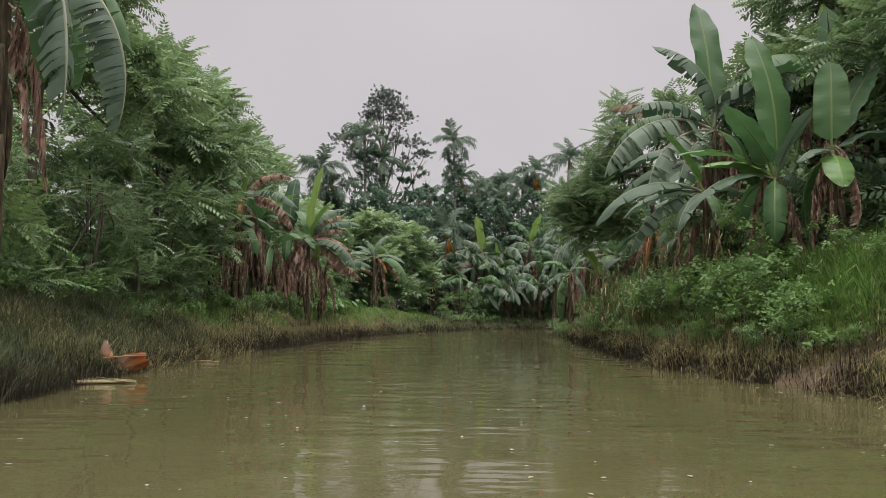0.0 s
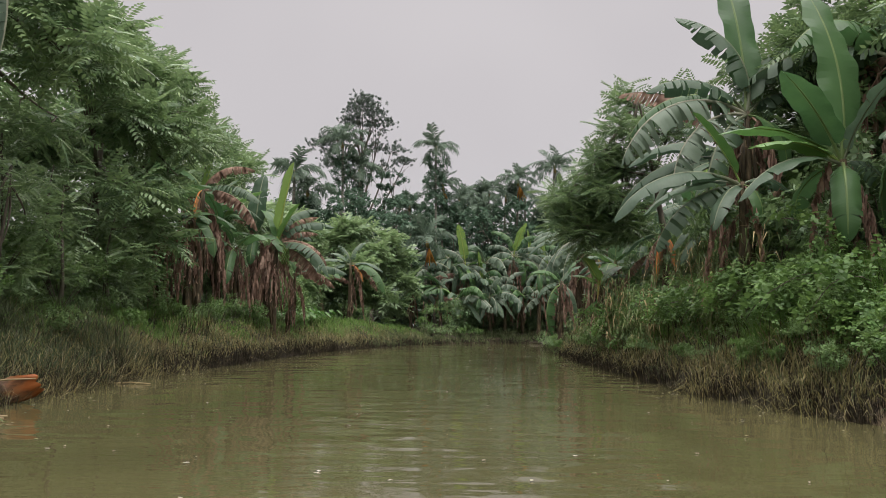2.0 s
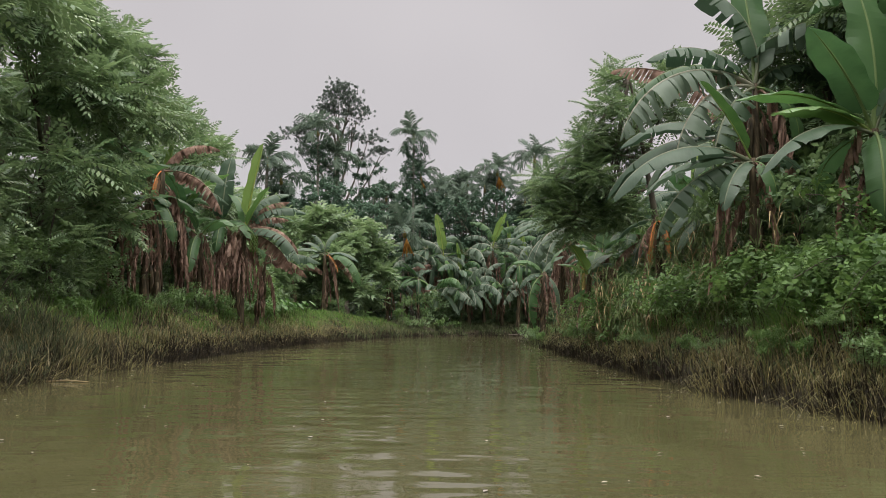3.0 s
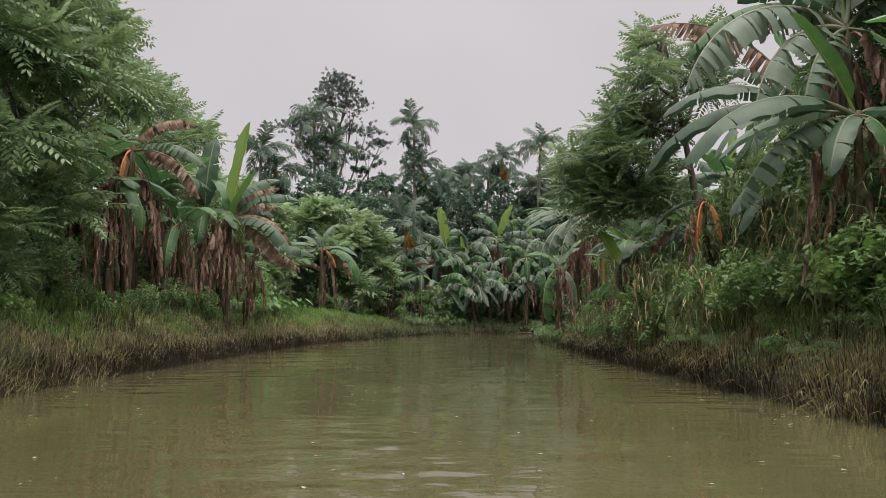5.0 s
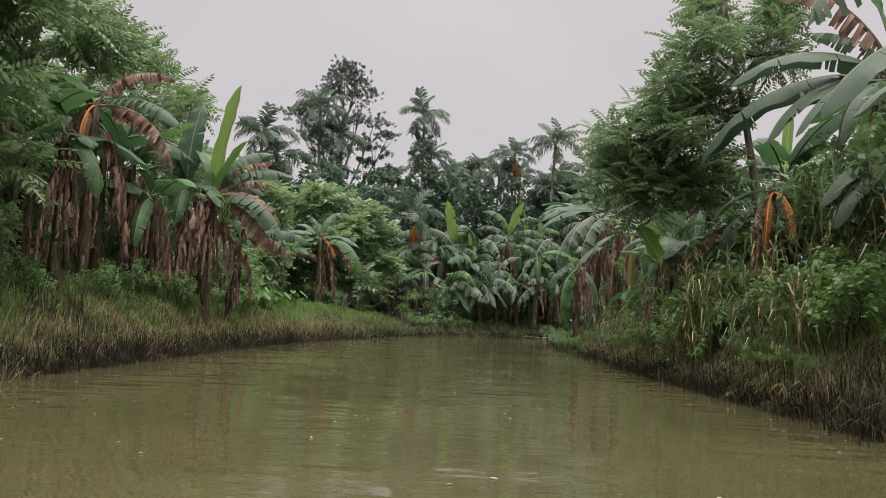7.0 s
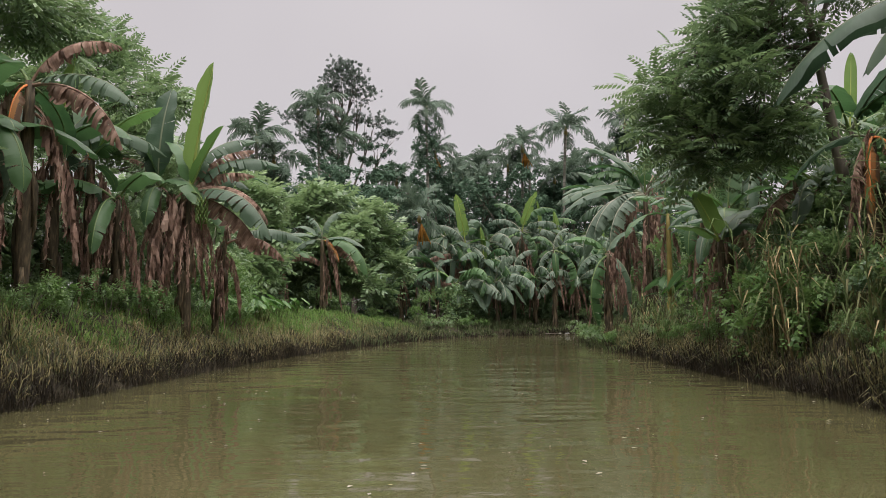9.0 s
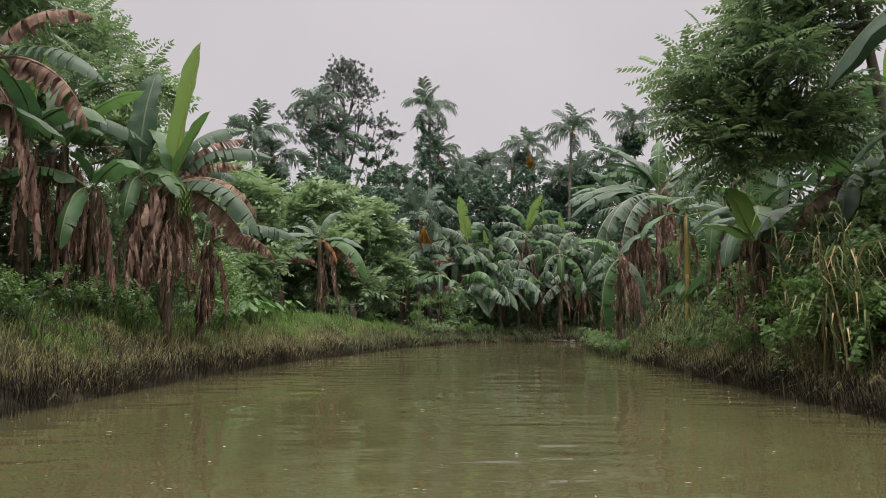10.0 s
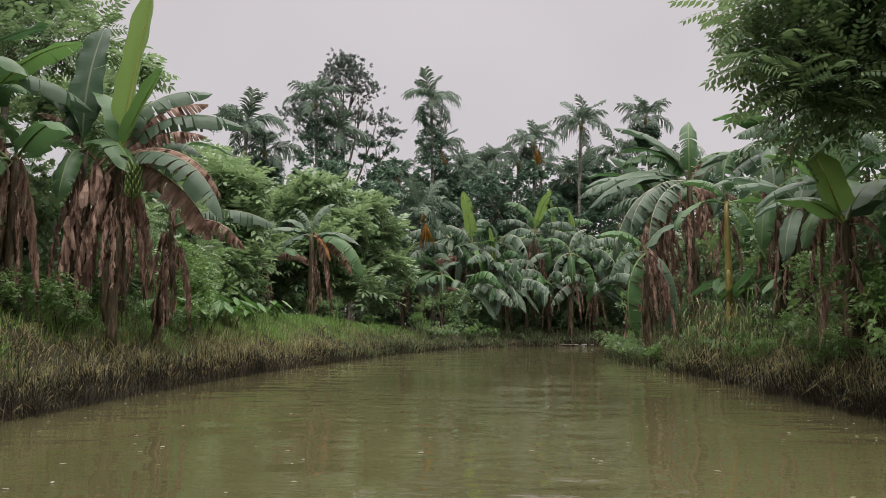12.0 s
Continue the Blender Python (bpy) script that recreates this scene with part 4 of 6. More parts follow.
tree("tree", -4.8, 39.6, 6.6, at_world(-4.8, 39.6, [((-4.6, 39.8, 5.9), (1.2, 1.2, 0.8)), ((-6.0, 39.6, 5.3), (1.3, 1.2, 0.9)), ((-3.7, 39.4, 4.7), (1.2, 1.2, 0.9)), ((-4.2, 38.4, 3.8), (1.2, 1, 0.8)), ((-4.8, 38.8, 2.9), (1.5, 1.1, 0.9)), ((-6.4, 39.0, 3.8), (1.3, 1, 0.9)), ((-6.6, 38.6, 2.4), (1.2, 1, 0.9)), ((-3.6, 39.2, 2.4), (1.2, 1, 0.8))]), 1500, 160, FEATHER_BROAD, 1.3, G_TREE_PALE, 0.1, forks=0.7, label="bushy light green tree with feathery leaves by the bend", group="feathery trees on the banks")

# bananas of the left bank
banana(-4.30, 22.90, 0, 11, skirt=13, thick=0.07, crown_z=3.13, fruit=True, tips=[("up", 0.45, -0.20, 2.26), ("fresh2", 0.70, -0.40, 1.10), ("brown", 1.03, 0.30, 0.86), ("brown", 1.10, 0.10, 0.35), ("brown", 1.49, -0.30, -0.53), ("torn", 1.59, -0.50, -0.85), ("torn", 0.98, 0.60, 1.12), ("torn", 1.48, 0.50, 0.61), ("deadarm", 1.35, -0.20, -1.04), ("arch", -0.63, 0.60, 1.11)], label="banana plant with green fruit, one pale upright leaf and dry skirt")
banana(-5.05, 23.40, 0, 12, skirt=8, crown_z=3.34, tips=[("up2g", 0.09, 0.20, 1.89), ("up2", -0.35, -0.20, 0.92), ("droop", 0.05, -0.70, -0.75), ("arch", 1.04, -0.80, -0.43), ("torn", -0.74, 0.30, 1.02), ("shred", -0.65, 0.00, 0.58), ("arch", -0.98, 0.30, 0.02), ("arch", 0.32, 0.40, 0.97)], label="banana plant with broad dark leaves and a thick dry skirt")
banana(-5.30, 19.50, 0, 13, skirt=6, crown_z=4.05, tips=[("brown", 1.24, -0.10, 0.49), ("brown", 1.48, -0.50, -0.95), ("torn", 1.48, -0.20, -0.32), ("arch", -1.29, 0.30, 0.46), ("torn", -0.61, -0.30, -0.54), ("yellow", -0.07, -0.30, -0.94), ("arch", 0.19, 0.60, -0.87)], label="banana plant with two long withered brown leaves and torn green ones")
banana(-5.06, 18.20, 0, 14, skirt=7, crown_z=3.20, tips=[("arch", 0.45, -0.20, -0.16), ("droop", 0.65, -0.30, -0.86), ("torn", -0.73, 0.20, -0.15), ("shred", -0.24, -0.20, -0.41), ("droop", 0.14, 0.20, -0.95), ("up2", -0.96, 0.30, 0.95)], label="banana plant with limp hanging leaves and a dry skirt")
banana(-5.75, 22.20, 0, 15, skirt=7, crown_z=3.55, tips=[("fresh", 1.07, 0.20, 1.01), ("arch", -0.76, 0.00, 0.48), ("torn", 0.78, -0.40, 0.17), ("torn", -0.24, -0.40, -0.27), ("arch", 0.29, 0.30, -0.42), ("yellow", -1.07, 0.30, 0.47), ("up2", -0.38, 0.40, 1.17)], label="banana plant with a bright green leaf and a dry skirt")
banana(-4.00, 35.60, 0, 19, skirt=6, crown_z=3.64, tips=[("arch", 1.48, -0.30, -0.27), ("torn", 1.66, -0.60, -1.26), ("brown", 1.22, 0.20, -1.08), ("droop", -1.19, -0.40, -0.93), ("arch", -1.71, 0.00, 0.03), ("torn", 0.56, 0.50, 1.11), ("torn", -0.64, 0.50, 0.97), ("yellow", 0.65, -0.40, -0.73), ("arch", -1.06, 0.60, 0.59)], label="low banana plant with broad arching leaves beside the bend")
banana(-4.9, 24.4, 2.3, 16, [("torn", 330, 0.8, 0), ("brown", 300, 0.8, 0), ("arch", 30, 0.8, 0), ("droop", 0, 0.7, 0)], 0.95, 12)
banana(-6.0, 18.9, 2.2, 17, None, 0.85, 8)
banana(-6.2, 21.9, 2.8, 18, None, 0.9, 8)
banana(-5.1, 22.0, 2.0, 20, [("droop", 270, 0.8, 0), ("torn", 200, 0.8, 0), ("arch", 320, 0.7, 0)], 0.9, 10, (-0.1, 0))
banana(-4.2, 24.2, 1.9, 21, [("brown", 330, 0.8, -10), ("brown", 290, 0.7, 0), ("torn", 20, 0.7, 0)], 0.9, 12, (0.2, 0), thick=0.06)
banana(-5.6, 36.2, 2.0, 22, None, 0.85, 8)
banana(-4.45, 7.95, 0, 23, skirt=2, crown_z=5.25, tips=[("comb", 1.32, 0.20, -2.25), ("comb", 1.38, -1.05, -2.40), ("droop", 1.25, 0.55, -1.15), ("torn", 0.95, -0.6, -1.9), ("arch", -0.88, 0.00, 0.28), ("up2", -0.06, 0.20, 2.00), ("comb", 0.3, 1.1, -1.5)], label="tall banana plant whose torn leaves hang over the water")

# ---- far bank, ahead at the bend ----
banana(-0.08, 46.00, 0, 40, skirt=4, crown_z=3.26, tips=[("up2", -0.88, -0.20, 0.87), ("arch", -1.67, -0.30, 0.55), ("droop", -1.33, -0.40, -0.82), ("arch", -2.34, 0.00, -1.00), ("fresh", 0.83, -0.30, -0.80), ("torn", 0.76, 0.30, 0.56), ("droop", 0.01, -0.40, -1.49)], label="large banana plant with drooping split leaves on the far bank")
banana(1.42, 48.50, 0, 41, skirt=5, crown_z=4.76, tips=[("up2n", -0.48, -0.90, 2.45), ("fresh", 1.22, -0.30, 0.18), ("comb", 1.42, -0.50, -0.66), ("fresh", 0.58, -0.70, -1.70), ("comb", -1.06, 0.30, -0.19), ("droop", -0.80, -0.50, -2.01), ("comb", -1.94, 0.60, 1.06)], label="large banana plant with drooping split leaves on the far bank")
banana(4.54, 50.00, 0, 42, skirt=6, crown_z=5.60, tips=[("up2n", 0.67, -1.10, 1.97), ("comb", 2.30, -0.20, 0.12), ("comb", 2.36, -0.40, -0.88), ("comb", 1.94, 0.40, 1.27), ("comb", -1.81, 0.20, 0.55), ("comb", -1.39, 0.50, 1.66), ("fresh", -1.07, -0.50, -0.77), ("comb", 0.61, -0.60, -1.96), ("comb", 2.14, -0.40, -1.97)], label="large banana plant with drooping split leaves on the far bank")
banana(3.87, 48.00, 0, 43, skirt=5, crown_z=3.33, tips=[("droop", 0.58, -0.60, -1.48), ("fresh", 1.26, -0.40, -0.57), ("comb", -0.36, -0.30, -1.62), ("comb", -1.36, 0.00, -1.19), ("comb", -1.02, 0.20, 0.55), ("comb", 1.18, 0.40, 1.12)], label="large banana plant with drooping split leaves on the far bank")
banana(5.92, 47.60, 0, 44, skirt=5, crown_z=4.36, tips=[("comb", 0.86, -0.20, -2.26), ("droop", -0.01, -0.50, -1.47), ("comb", -0.82, -0.30, -1.33), ("comb", 1.35, 0.20, -0.30), ("comb", -1.20, 0.40, 0.64), ("comb", 0.87, 0.50, 1.20)], label="large banana plant with drooping split leaves on the far bank")
CENTRE = [(-1.9, 46.8, 2.2, 0.85), (-0.9, 48.4, 3.2, 1.0), (0.4, 49.6, 3.8, 1.1), (2.8, 50.6, 4.5, 1.2), (2.5, 48.7, 3.0, 1.05), (6.6, 50.2, 3.9, 1.15), (7.7, 50.6, 3.6, 1.1), (0.3, 51.6, 4.7, 1.15), (8.9, 49.6, 3.6, 1.0), (5.7, 51.6, 4.7, 1.1), (0.9, 46.6, 1.9, 0.95), (2.9, 47.2, 2.2, 1.0), (5.0, 48.3, 2.4, 1.0), (7.2, 48.6, 2.2, 1.0)]
for i, (x, y, h, k) in enumerate(CENTRE):
    banana(x, y, h, 80 + i, None, k * 1.14, 6, (rng.uniform(-0.2, 0.2), -0.2), brown=0.04, limp=5, upright=False, combed=True, label="large banana plant with drooping split leaves on the far bank")
palm(-1.0, 47.6, 7.2, 60, 1.15, 12, 0, True, label="young areca palm with drooping orange fruit stalks")
PALMS = [(-0.67, 52.7, 14.3, 1.15, 0, False), (-0.2, 54.0, 11.8, 1.0, 0, True), (7.44, 53.6, 13.2, 1.15, 0, False), (7.2, 56.5, 10.6, 1.0, 0, False), (5.2, 56.0, 12.7, 1.15, 0, True), (4.2, 57.5, 11.6, 1.0, 0, False), (11.52, 53.6, 13.5, 1.1, 0, False), (10.6, 56, 12.0, 1.1, 0, False), (-9.2, 46.5, 11.2, 1.2, 0, False), (-8.3, 47.6, 10.2, 1.1, 0, False), (-8.2, 60, 16.7, 1.45, 0, False), (-7.2, 61, 14.8, 1.3, 0, False), (1.0, 60, 11.9, 1.1, 0, False), (2.4, 62, 12.2, 1.1, 0, False), (3.4, 62, 12.9, 1.1, 0, False), (2.9, 58, 10.6, 1.0, 0, False), (1.7, 64, 12.4, 1.1, 0, False), (6.3, 60, 12.2, 1.1, 0, False), (8.9, 58, 11.2, 1.1, 0, False), (-2.6, 58, 11.0, 1.1, 0, False), (9.6, 62, 12.5, 1.1, 0, False)]
for i, (x, y, tz, k, dry, orange) in enumerate(PALMS):
    palm(x, y, tz, 70 + i, k * 0.95, 15, dry, orange, (rng.uniform(-0.3, 0.3), 0), climber=3.4 if i in (0, 1, 10, 11) else (1.2 if i % 3 == 0 else 0.0))

TALL = [((-8.9, 75, 22.9), (1.9, 1.6, 1.5)), ((-9.9, 75, 21.2), (1.7, 1.6, 1.2)), ((-11.4, 75, 19.6), (1.9, 1.5, 1.1)), ((-12.8, 75, 18.7), (1.4, 1.3, 0.8)), ((-7.0, 75, 20.8), (1.9, 1.5, 1.3)), ((-8.6, 75, 19.0), (1.6, 1.5, 1.1)), ((-5.9, 75, 18.5), (1.7, 1.4, 1.0)), ((-4.6, 75, 17.2), (1.1, 1, 0.6)), ((-6.6, 75, 16.6), (1.3, 1, 0.8)), ((-11.8, 75, 17.0), (1.2, 1, 0.7)), ((-10.2, 75, 17.0), (1.2, 1, 0.8)), ((-7.8, 75, 22.0), (1.2, 1, 1.0))]
tree("tall_tree", -8.9, 75, 24, at_world(-8.9, 75, TALL), 7500, 200, WHORL, 1.0, G_TALL_HAZED, 0.3, forks=0.8, spray=1.0, label="tall open-crowned tree rising above the grove", per_tip=6)
tree("tree", -4.6, 64, 14.5, at_world(-4.6, 64, [((-4.9, 64, 13.6), (1.0, 1, 0.6)), ((-3.6, 64, 12.8), (0.9, 1, 0.5)), ((-5.6, 64, 12.4), (0.9, 1, 0.6)), ((-4.3, 64, 11.2), (1.3, 1, 0.8))]), 700, 201, WHORL, 1.4, G_FAR_HAZED, 0.12, forks=0.85, label="small open-crowned tree in the distant grove", per_tip=5)
FAR_TREES = [(-10.5, 52, 10.5), (-6.5, 53, 10.4), (-3.5, 55, 10.8), (-7.5, 58, 12.0), (-1.2, 57, 11.0), (2.2, 55, 10.2), (6.5, 56, 10.2), (10, 57, 10.6), (13, 52, 10), (-14, 58, 12), (5, 62, 11.8), (9, 65, 12), (0, 66, 12.2), (-4, 66, 12.6), (14, 62, 12), (-11, 66, 13), (17, 55, 11), (4.4, 53.5, 8.6), (0.2, 54, 9.4), (8.6, 53.6, 9.4), (-4.6, 50, 8.6)]
for i, (x, y, h) in enumerate(FAR_TREES):
    r = np.random.default_rng(300 + i)
    spots = [((x + r.normal(0, 0.9), y + r.normal(0, 0.6), h * f), (2.0 + r.random(), 1.5, 1.2 + 0.5 * r.random())) for f in (0.87, 0.76, 0.66, 0.56, 0.46, 0.36, 0.26, 0.16)]
    tree("tree", x, y, h, at_world(x, y, spots), 1200, 310 + i, WHORL_WIDE, 1.65, G_FAR_HAZED, 0.14, spray=1.0, label="dense dark green tree of the grove behind the bend", group="trees of the distant grove", per_tip=5)

# ---- right bank ----
banana(5.45, 10.90, 0, 31, skirt=7, thick=0.07, crown_z=2.85, tips=[("up2", -0.14, 0.35, 2.25), ("up2", -0.78, -0.30, 1.01), ("fresh", -1.14, -0.20, 0.15), ("fresh", -1.30, 0.30, 0.45), ("up2g", 0.46, -0.40, 0.97), ("grey", -1.38, -0.40, -0.49), ("droop", -0.25, -0.50, -0.95), ("greydroop", -0.14, -0.30, -0.84), ("torn", 0.84, 0.50, -0.21), ("arch", -0.36, 0.50, -0.62)], label="large banana plant with broad fresh leaves on the grassy bank")
banana(5.95, 10.20, 0, 34, skirt=9, thick=0.07, crown_z=3.07, tips=[("up2", 0.07, 0.10, 1.31), ("fresh", -0.09, -0.50, -0.52), ("arch", -0.59, -0.30, -0.16), ("arch", 0.89, 0.00, 0.29), ("up2", 0.85, 0.30, 1.43), ("torn", 1.10, 0.30, -0.60), ("shred", 0.14, -0.20, -1.17), ("droop", -0.17, 0.40, -1.10)], label="banana plant with a tall broad leaf and a brown dry skirt")
banana(5.57, 14.00, 0, 32, skirt=9, thick=0.07, crown_z=4.38, tips=[("up2", -0.03, 0.80, 2.79), ("torn", -0.97, 0.30, 1.77), ("torn", -1.67, -0.30, 0.30), ("comb", -2.18, -0.60, -0.92), ("comb", -1.40, -0.50, -1.50), ("torn", -0.90, -0.60, -1.70), ("comb", -1.79, 0.40, -0.21), ("shred", -1.11, 0.00, -0.11), ("arch", 0.97, 0.50, 1.38), ("torn", 1.60, 0.60, 0.22), ("shred", 0.46, 0.60, 0.76), ("arch", 0.38, -0.50, -1.07)], label="tall banana plant with ragged arching leaves above the bank")
banana(5.06, 13.00, 0, 37, skirt=6, thick=0.07, crown_z=3.00, tips=[("fresh2", -0.74, -0.20, 1.00), ("grey", -1.95, -0.30, -0.55), ("grey", -1.35, 0.30, -0.37), ("grey", -0.66, -0.60, -0.73), ("torn", -1.31, 0.00, -1.01), ("droop", 0.15, -0.30, -0.63), ("arch", 0.84, 0.40, 0.00)], label="banana plant with a curled fresh leaf and grey-green drooping ones")
banana(6.77, 17.60, 0, 33, skirt=8, crown_z=4.45, tips=[("grey", -2.28, 1.20, -0.90), ("grey", -1.69, 0.30, -0.86), ("grey", -1.56, -0.30, -0.88), ("grey", -1.09, -0.50, -1.04), ("torn", -1.07, 0.30, 0.77), ("grey", -2.19, 0.30, -0.03), ("shred", -2.35, 0.20, 1.51), ("up2", -0.29, 0.40, 1.75), ("shred", -0.75, -0.20, -0.22), ("arch", 1.20, 0.30, 1.36), ("torn", 0.93, -0.20, -0.72), ("droop", 0.22, -0.30, -1.04)], label="tall banana plant with long arching leaves and fruit stalk")
banana(6.39, 16.40, 0, 39, skirt=3, crown_z=2.99, tips=[("grey", -1.43, -0.20, -0.58), ("grey", -1.34, -0.30, -0.85), ("grey", -1.06, 0.20, -0.29), ("droop", -0.11, -0.30, -0.91), ("arch", 0.83, 0.00, -0.10), ("up2", 0.39, 0.20, 0.86)], label="low banana plant with narrow grey-green leaves")
banana(4.55, 21.10, 0, 51, skirt=4, thick=0.07, crown_z=1.95, tips=[("bright", -0.5, -0.42, 0.68), ("fresh", -0.8, -0.20, 0.25), ("arch", 0.80, 0.40, 0.55), ("droop", 0.34, -0.30, -0.44), ("arch", 0.9, 0.6, 0.3)], label="young banana plant with a bright yellow-green new leaf")
banana(5.75, 24.60, 0, 71, skirt=6, crown_z=2.7, tips=[("arch", -1.1, -0.30, 0.3), ("arch", 0.83, 0.40, 0.95), ("droop", 0.34, -0.30, -0.6), ("grey", -0.9, 0.5, 0.6), ("greydroop", -0.5, -0.5, -0.8)], label="banana plant with arching leaves over a dry skirt")
banana(5.77, 27.70, 0, 52, stem_mat=B_STEM_Y, thick=0.075, skirt=2, crown_z=3.31, tips=[("arch", -1.12, -0.30, -0.53), ("torn", -0.78, 0.30, 0.50), ("fresh", 0.92, -0.20, -0.09), ("torn", 0.31, -0.30, -0.95), ("comb", 0.35, 0.30, 1.18)], label="banana plant with a slim yellow stem")
banana(6.15, 31.00, 0, 54, skirt=8, crown_z=4.40, tips=[("grey", -2.49, -0.40, -0.61), ("arch", -2.38, 0.00, -0.23), ("comb", -1.69, -0.80, -1.31), ("comb", -1.59, 0.30, 0.53), ("arch", -1.50, 0.50, 0.94), ("grey", -1.64, 0.40, 1.49), ("comb", -1.98, -0.60, -1.71), ("comb", -1.25, -0.80, -1.74), ("torn", 0.18, 0.50, 1.68), ("arch", 1.38, 0.30, 0.61)], label="banana plant with long pale arching leaves")
banana(4.77, 30.00, 0, 53, skirt=8, crown_z=2.56, tips=[("comb", -0.38, -0.40, -1.90), ("torn", -1.12, 0.00, 0.40), ("torn", -0.90, -0.30, -0.53), ("droop", 0.41, -0.20, -1.74), ("arch", 0.79, 0.30, 0.71)], label="banana plant with hanging split leaves by the water")
banana(5.45, 18.5, 0, 45, skirt=7, thick=0.06, crown_z=2.95, tips=[("deadarm", -0.55, -0.45, -0.75), ("yellow", -0.3, -0.4, -0.95), ("yellow", 0.1, -0.5, -0.8), ("greydroop", -0.8, 0.3, -0.4), ("grey", 0.9, 0.3, 0.2)], label="banana plant with rust-orange collapsed leaves and dry skirt")
banana(5.15, 22.3, 0, 49, skirt=5, thick=0.07, crown_z=2.6, tips=[("fresh", -1.0, -0.3, 0.35), ("arch", 0.7, -0.6, 0.3), ("fresh", -0.4, -0.9, -0.25), ("up2", 0.2, 0.2, 1.05), ("grey", -0.9, 0.4, -0.2)], label="banana plant with broad fresh leaves beside the leaning tree")
banana(6.1, 21.2, 0, 46, skirt=9, crown_z=2.9, tips=[("fresh", -1.3, -0.2, 0.3), ("droop", -0.6, -0.6, -0.7), ("deadarm", -0.9, 0.1, -0.7), ("arch", 0.9, 0.4, 0.5), ("grey", 0.4, -0.8, -0.3)], label="banana plant with one fresh leaf above a dry skirt")
banana(5.5, 23.0, 0, 47, skirt=8, crown_z=2.5, thick=0.08, tips=[("droop", -0.7, -0.4, -0.6), ("grey", -1.0, 0.3, -0.1), ("arch", 0.8, -0.2, 0.3), ("deadarm", 0.3, -0.6, -0.7)], label="thin banana plant with hanging leaves and dry skirt")
banana(6.0, 26.0, 0, 48, skirt=9, crown_z=3.2, thick=0.08, tips=[("grey", -1.2, -0.3, 0.1), ("droop", -0.5, -0.5, -1.0), ("torn", 0.9, -0.2, 0.2), ("arch", 0.2, 0.5, 1.0), ("greydroop", 0.4, -0.6, -0.8)], label="banana plant with hanging grey leaves and dry skirt")
banana(6.75, 21.9, 0, 67, skirt=6, crown_z=2.75, thick=0.08, tips=[("fresh", -1.2, -0.5, 0.35), ("fresh", 0.5, -0.9, 0.4), ("grey", -1.0, 0.2, -0.3), ("arch", 0.9, 0.3, 0.5), ("up2", -0.1, 0.3, 1.2)], label="banana plant with broad fresh leaves behind the leaning tree")
banana(7.2, 20.4, 0, 68, skirt=6, crown_z=2.9, thick=0.08, tips=[("fresh", -1.2, -0.6, 0.2), ("grey", -0.7, -0.9, -0.3), ("arch", 0.8, -0.5, 0.4), ("fresh", -0.5, 0.5, 0.9)], label="banana plant with broad fresh leaves behind the leaning tree")
banana(7.2, 12.6, 3.3, 35, None, 0.9, 6, upright=False)
banana(7.6, 15.5, 3.4, 36, None, 0.9, 8, upright=False)
banana(8.2, 11.2, 3.6, 38, None, 0.9, 5, upright=False)
banana(5.9, 32.6, 3.4, 55, None, 0.97, 8, upright=False, brown=0.03)
banana(6.9, 33.2, 4.2, 56, None, 1.01, 8, upright=False, brown=0.03, combed=True)
banana(6.6, 36.0, 4.4, 57, None, 1.01, 8, upright=False, brown=0.03, combed=True)
banana(7.4, 28.3, 3.6, 58, None, 0.97, 8, upright=False, brown=0.03)
banana(7.0, 25.3, 2.9, 59, None, 0.92, 7, upright=False, brown=0.03)
banana(8.3, 31.0, 4.0, 63, None, 0.97, 6, upright=False, brown=0.03, combed=True)
banana(6.6, 22.8, 2.2, 64, None, 0.84, 7, upright=False, brown=0.03)
banana(8.0, 23.5, 3.2, 65, None, 0.92, 6, upright=False, brown=0.03)
banana(8.0, 19.2, 3.2, 66, None, 0.92, 7, upright=False, brown=0.03)
RT = [((4.85, 20.1, 5.8), (0.75, 1.0, 0.7)), ((5.15, 20.2, 6.6), (0.65, 0.8, 0.6)), ((4.35, 20.2, 5.0), (0.8, 1.0, 0.5)), ((5.15, 20.2, 4.9), (0.7, 1.0, 0.5)), ((3.65, 20.2, 4.2), (0.75, 0.9, 0.5)), ((4.65, 20.1, 4.15), (0.85, 1.0, 0.5)), ((3.7, 20.3, 3.55), (0.75, 0.9, 0.42)), ((4.7, 20.1, 3.6), (0.85, 1.0, 0.4)), ((4.1, 20.3, 3.1), (0.75, 0.9, 0.33)), ((4.9, 20.2, 3.25), (0.75, 0.9, 0.33)), ((6.15, 20.4, 5.8), (0.7, 0.8, 0.6)), ((6.5, 20.6, 6.7), (0.7, 0.8, 0.6))]
tree("tree", 6.2, 20.2, 7.4, at_world(6.2, 20.2, RT), 2550, 210, FEATHER, 0.7, G_TREE_DARK, 0.09, (-0.9, -0.1), forks=0.7, label="dark feathery tree leaning out over the water", group="feathery trees on the banks")
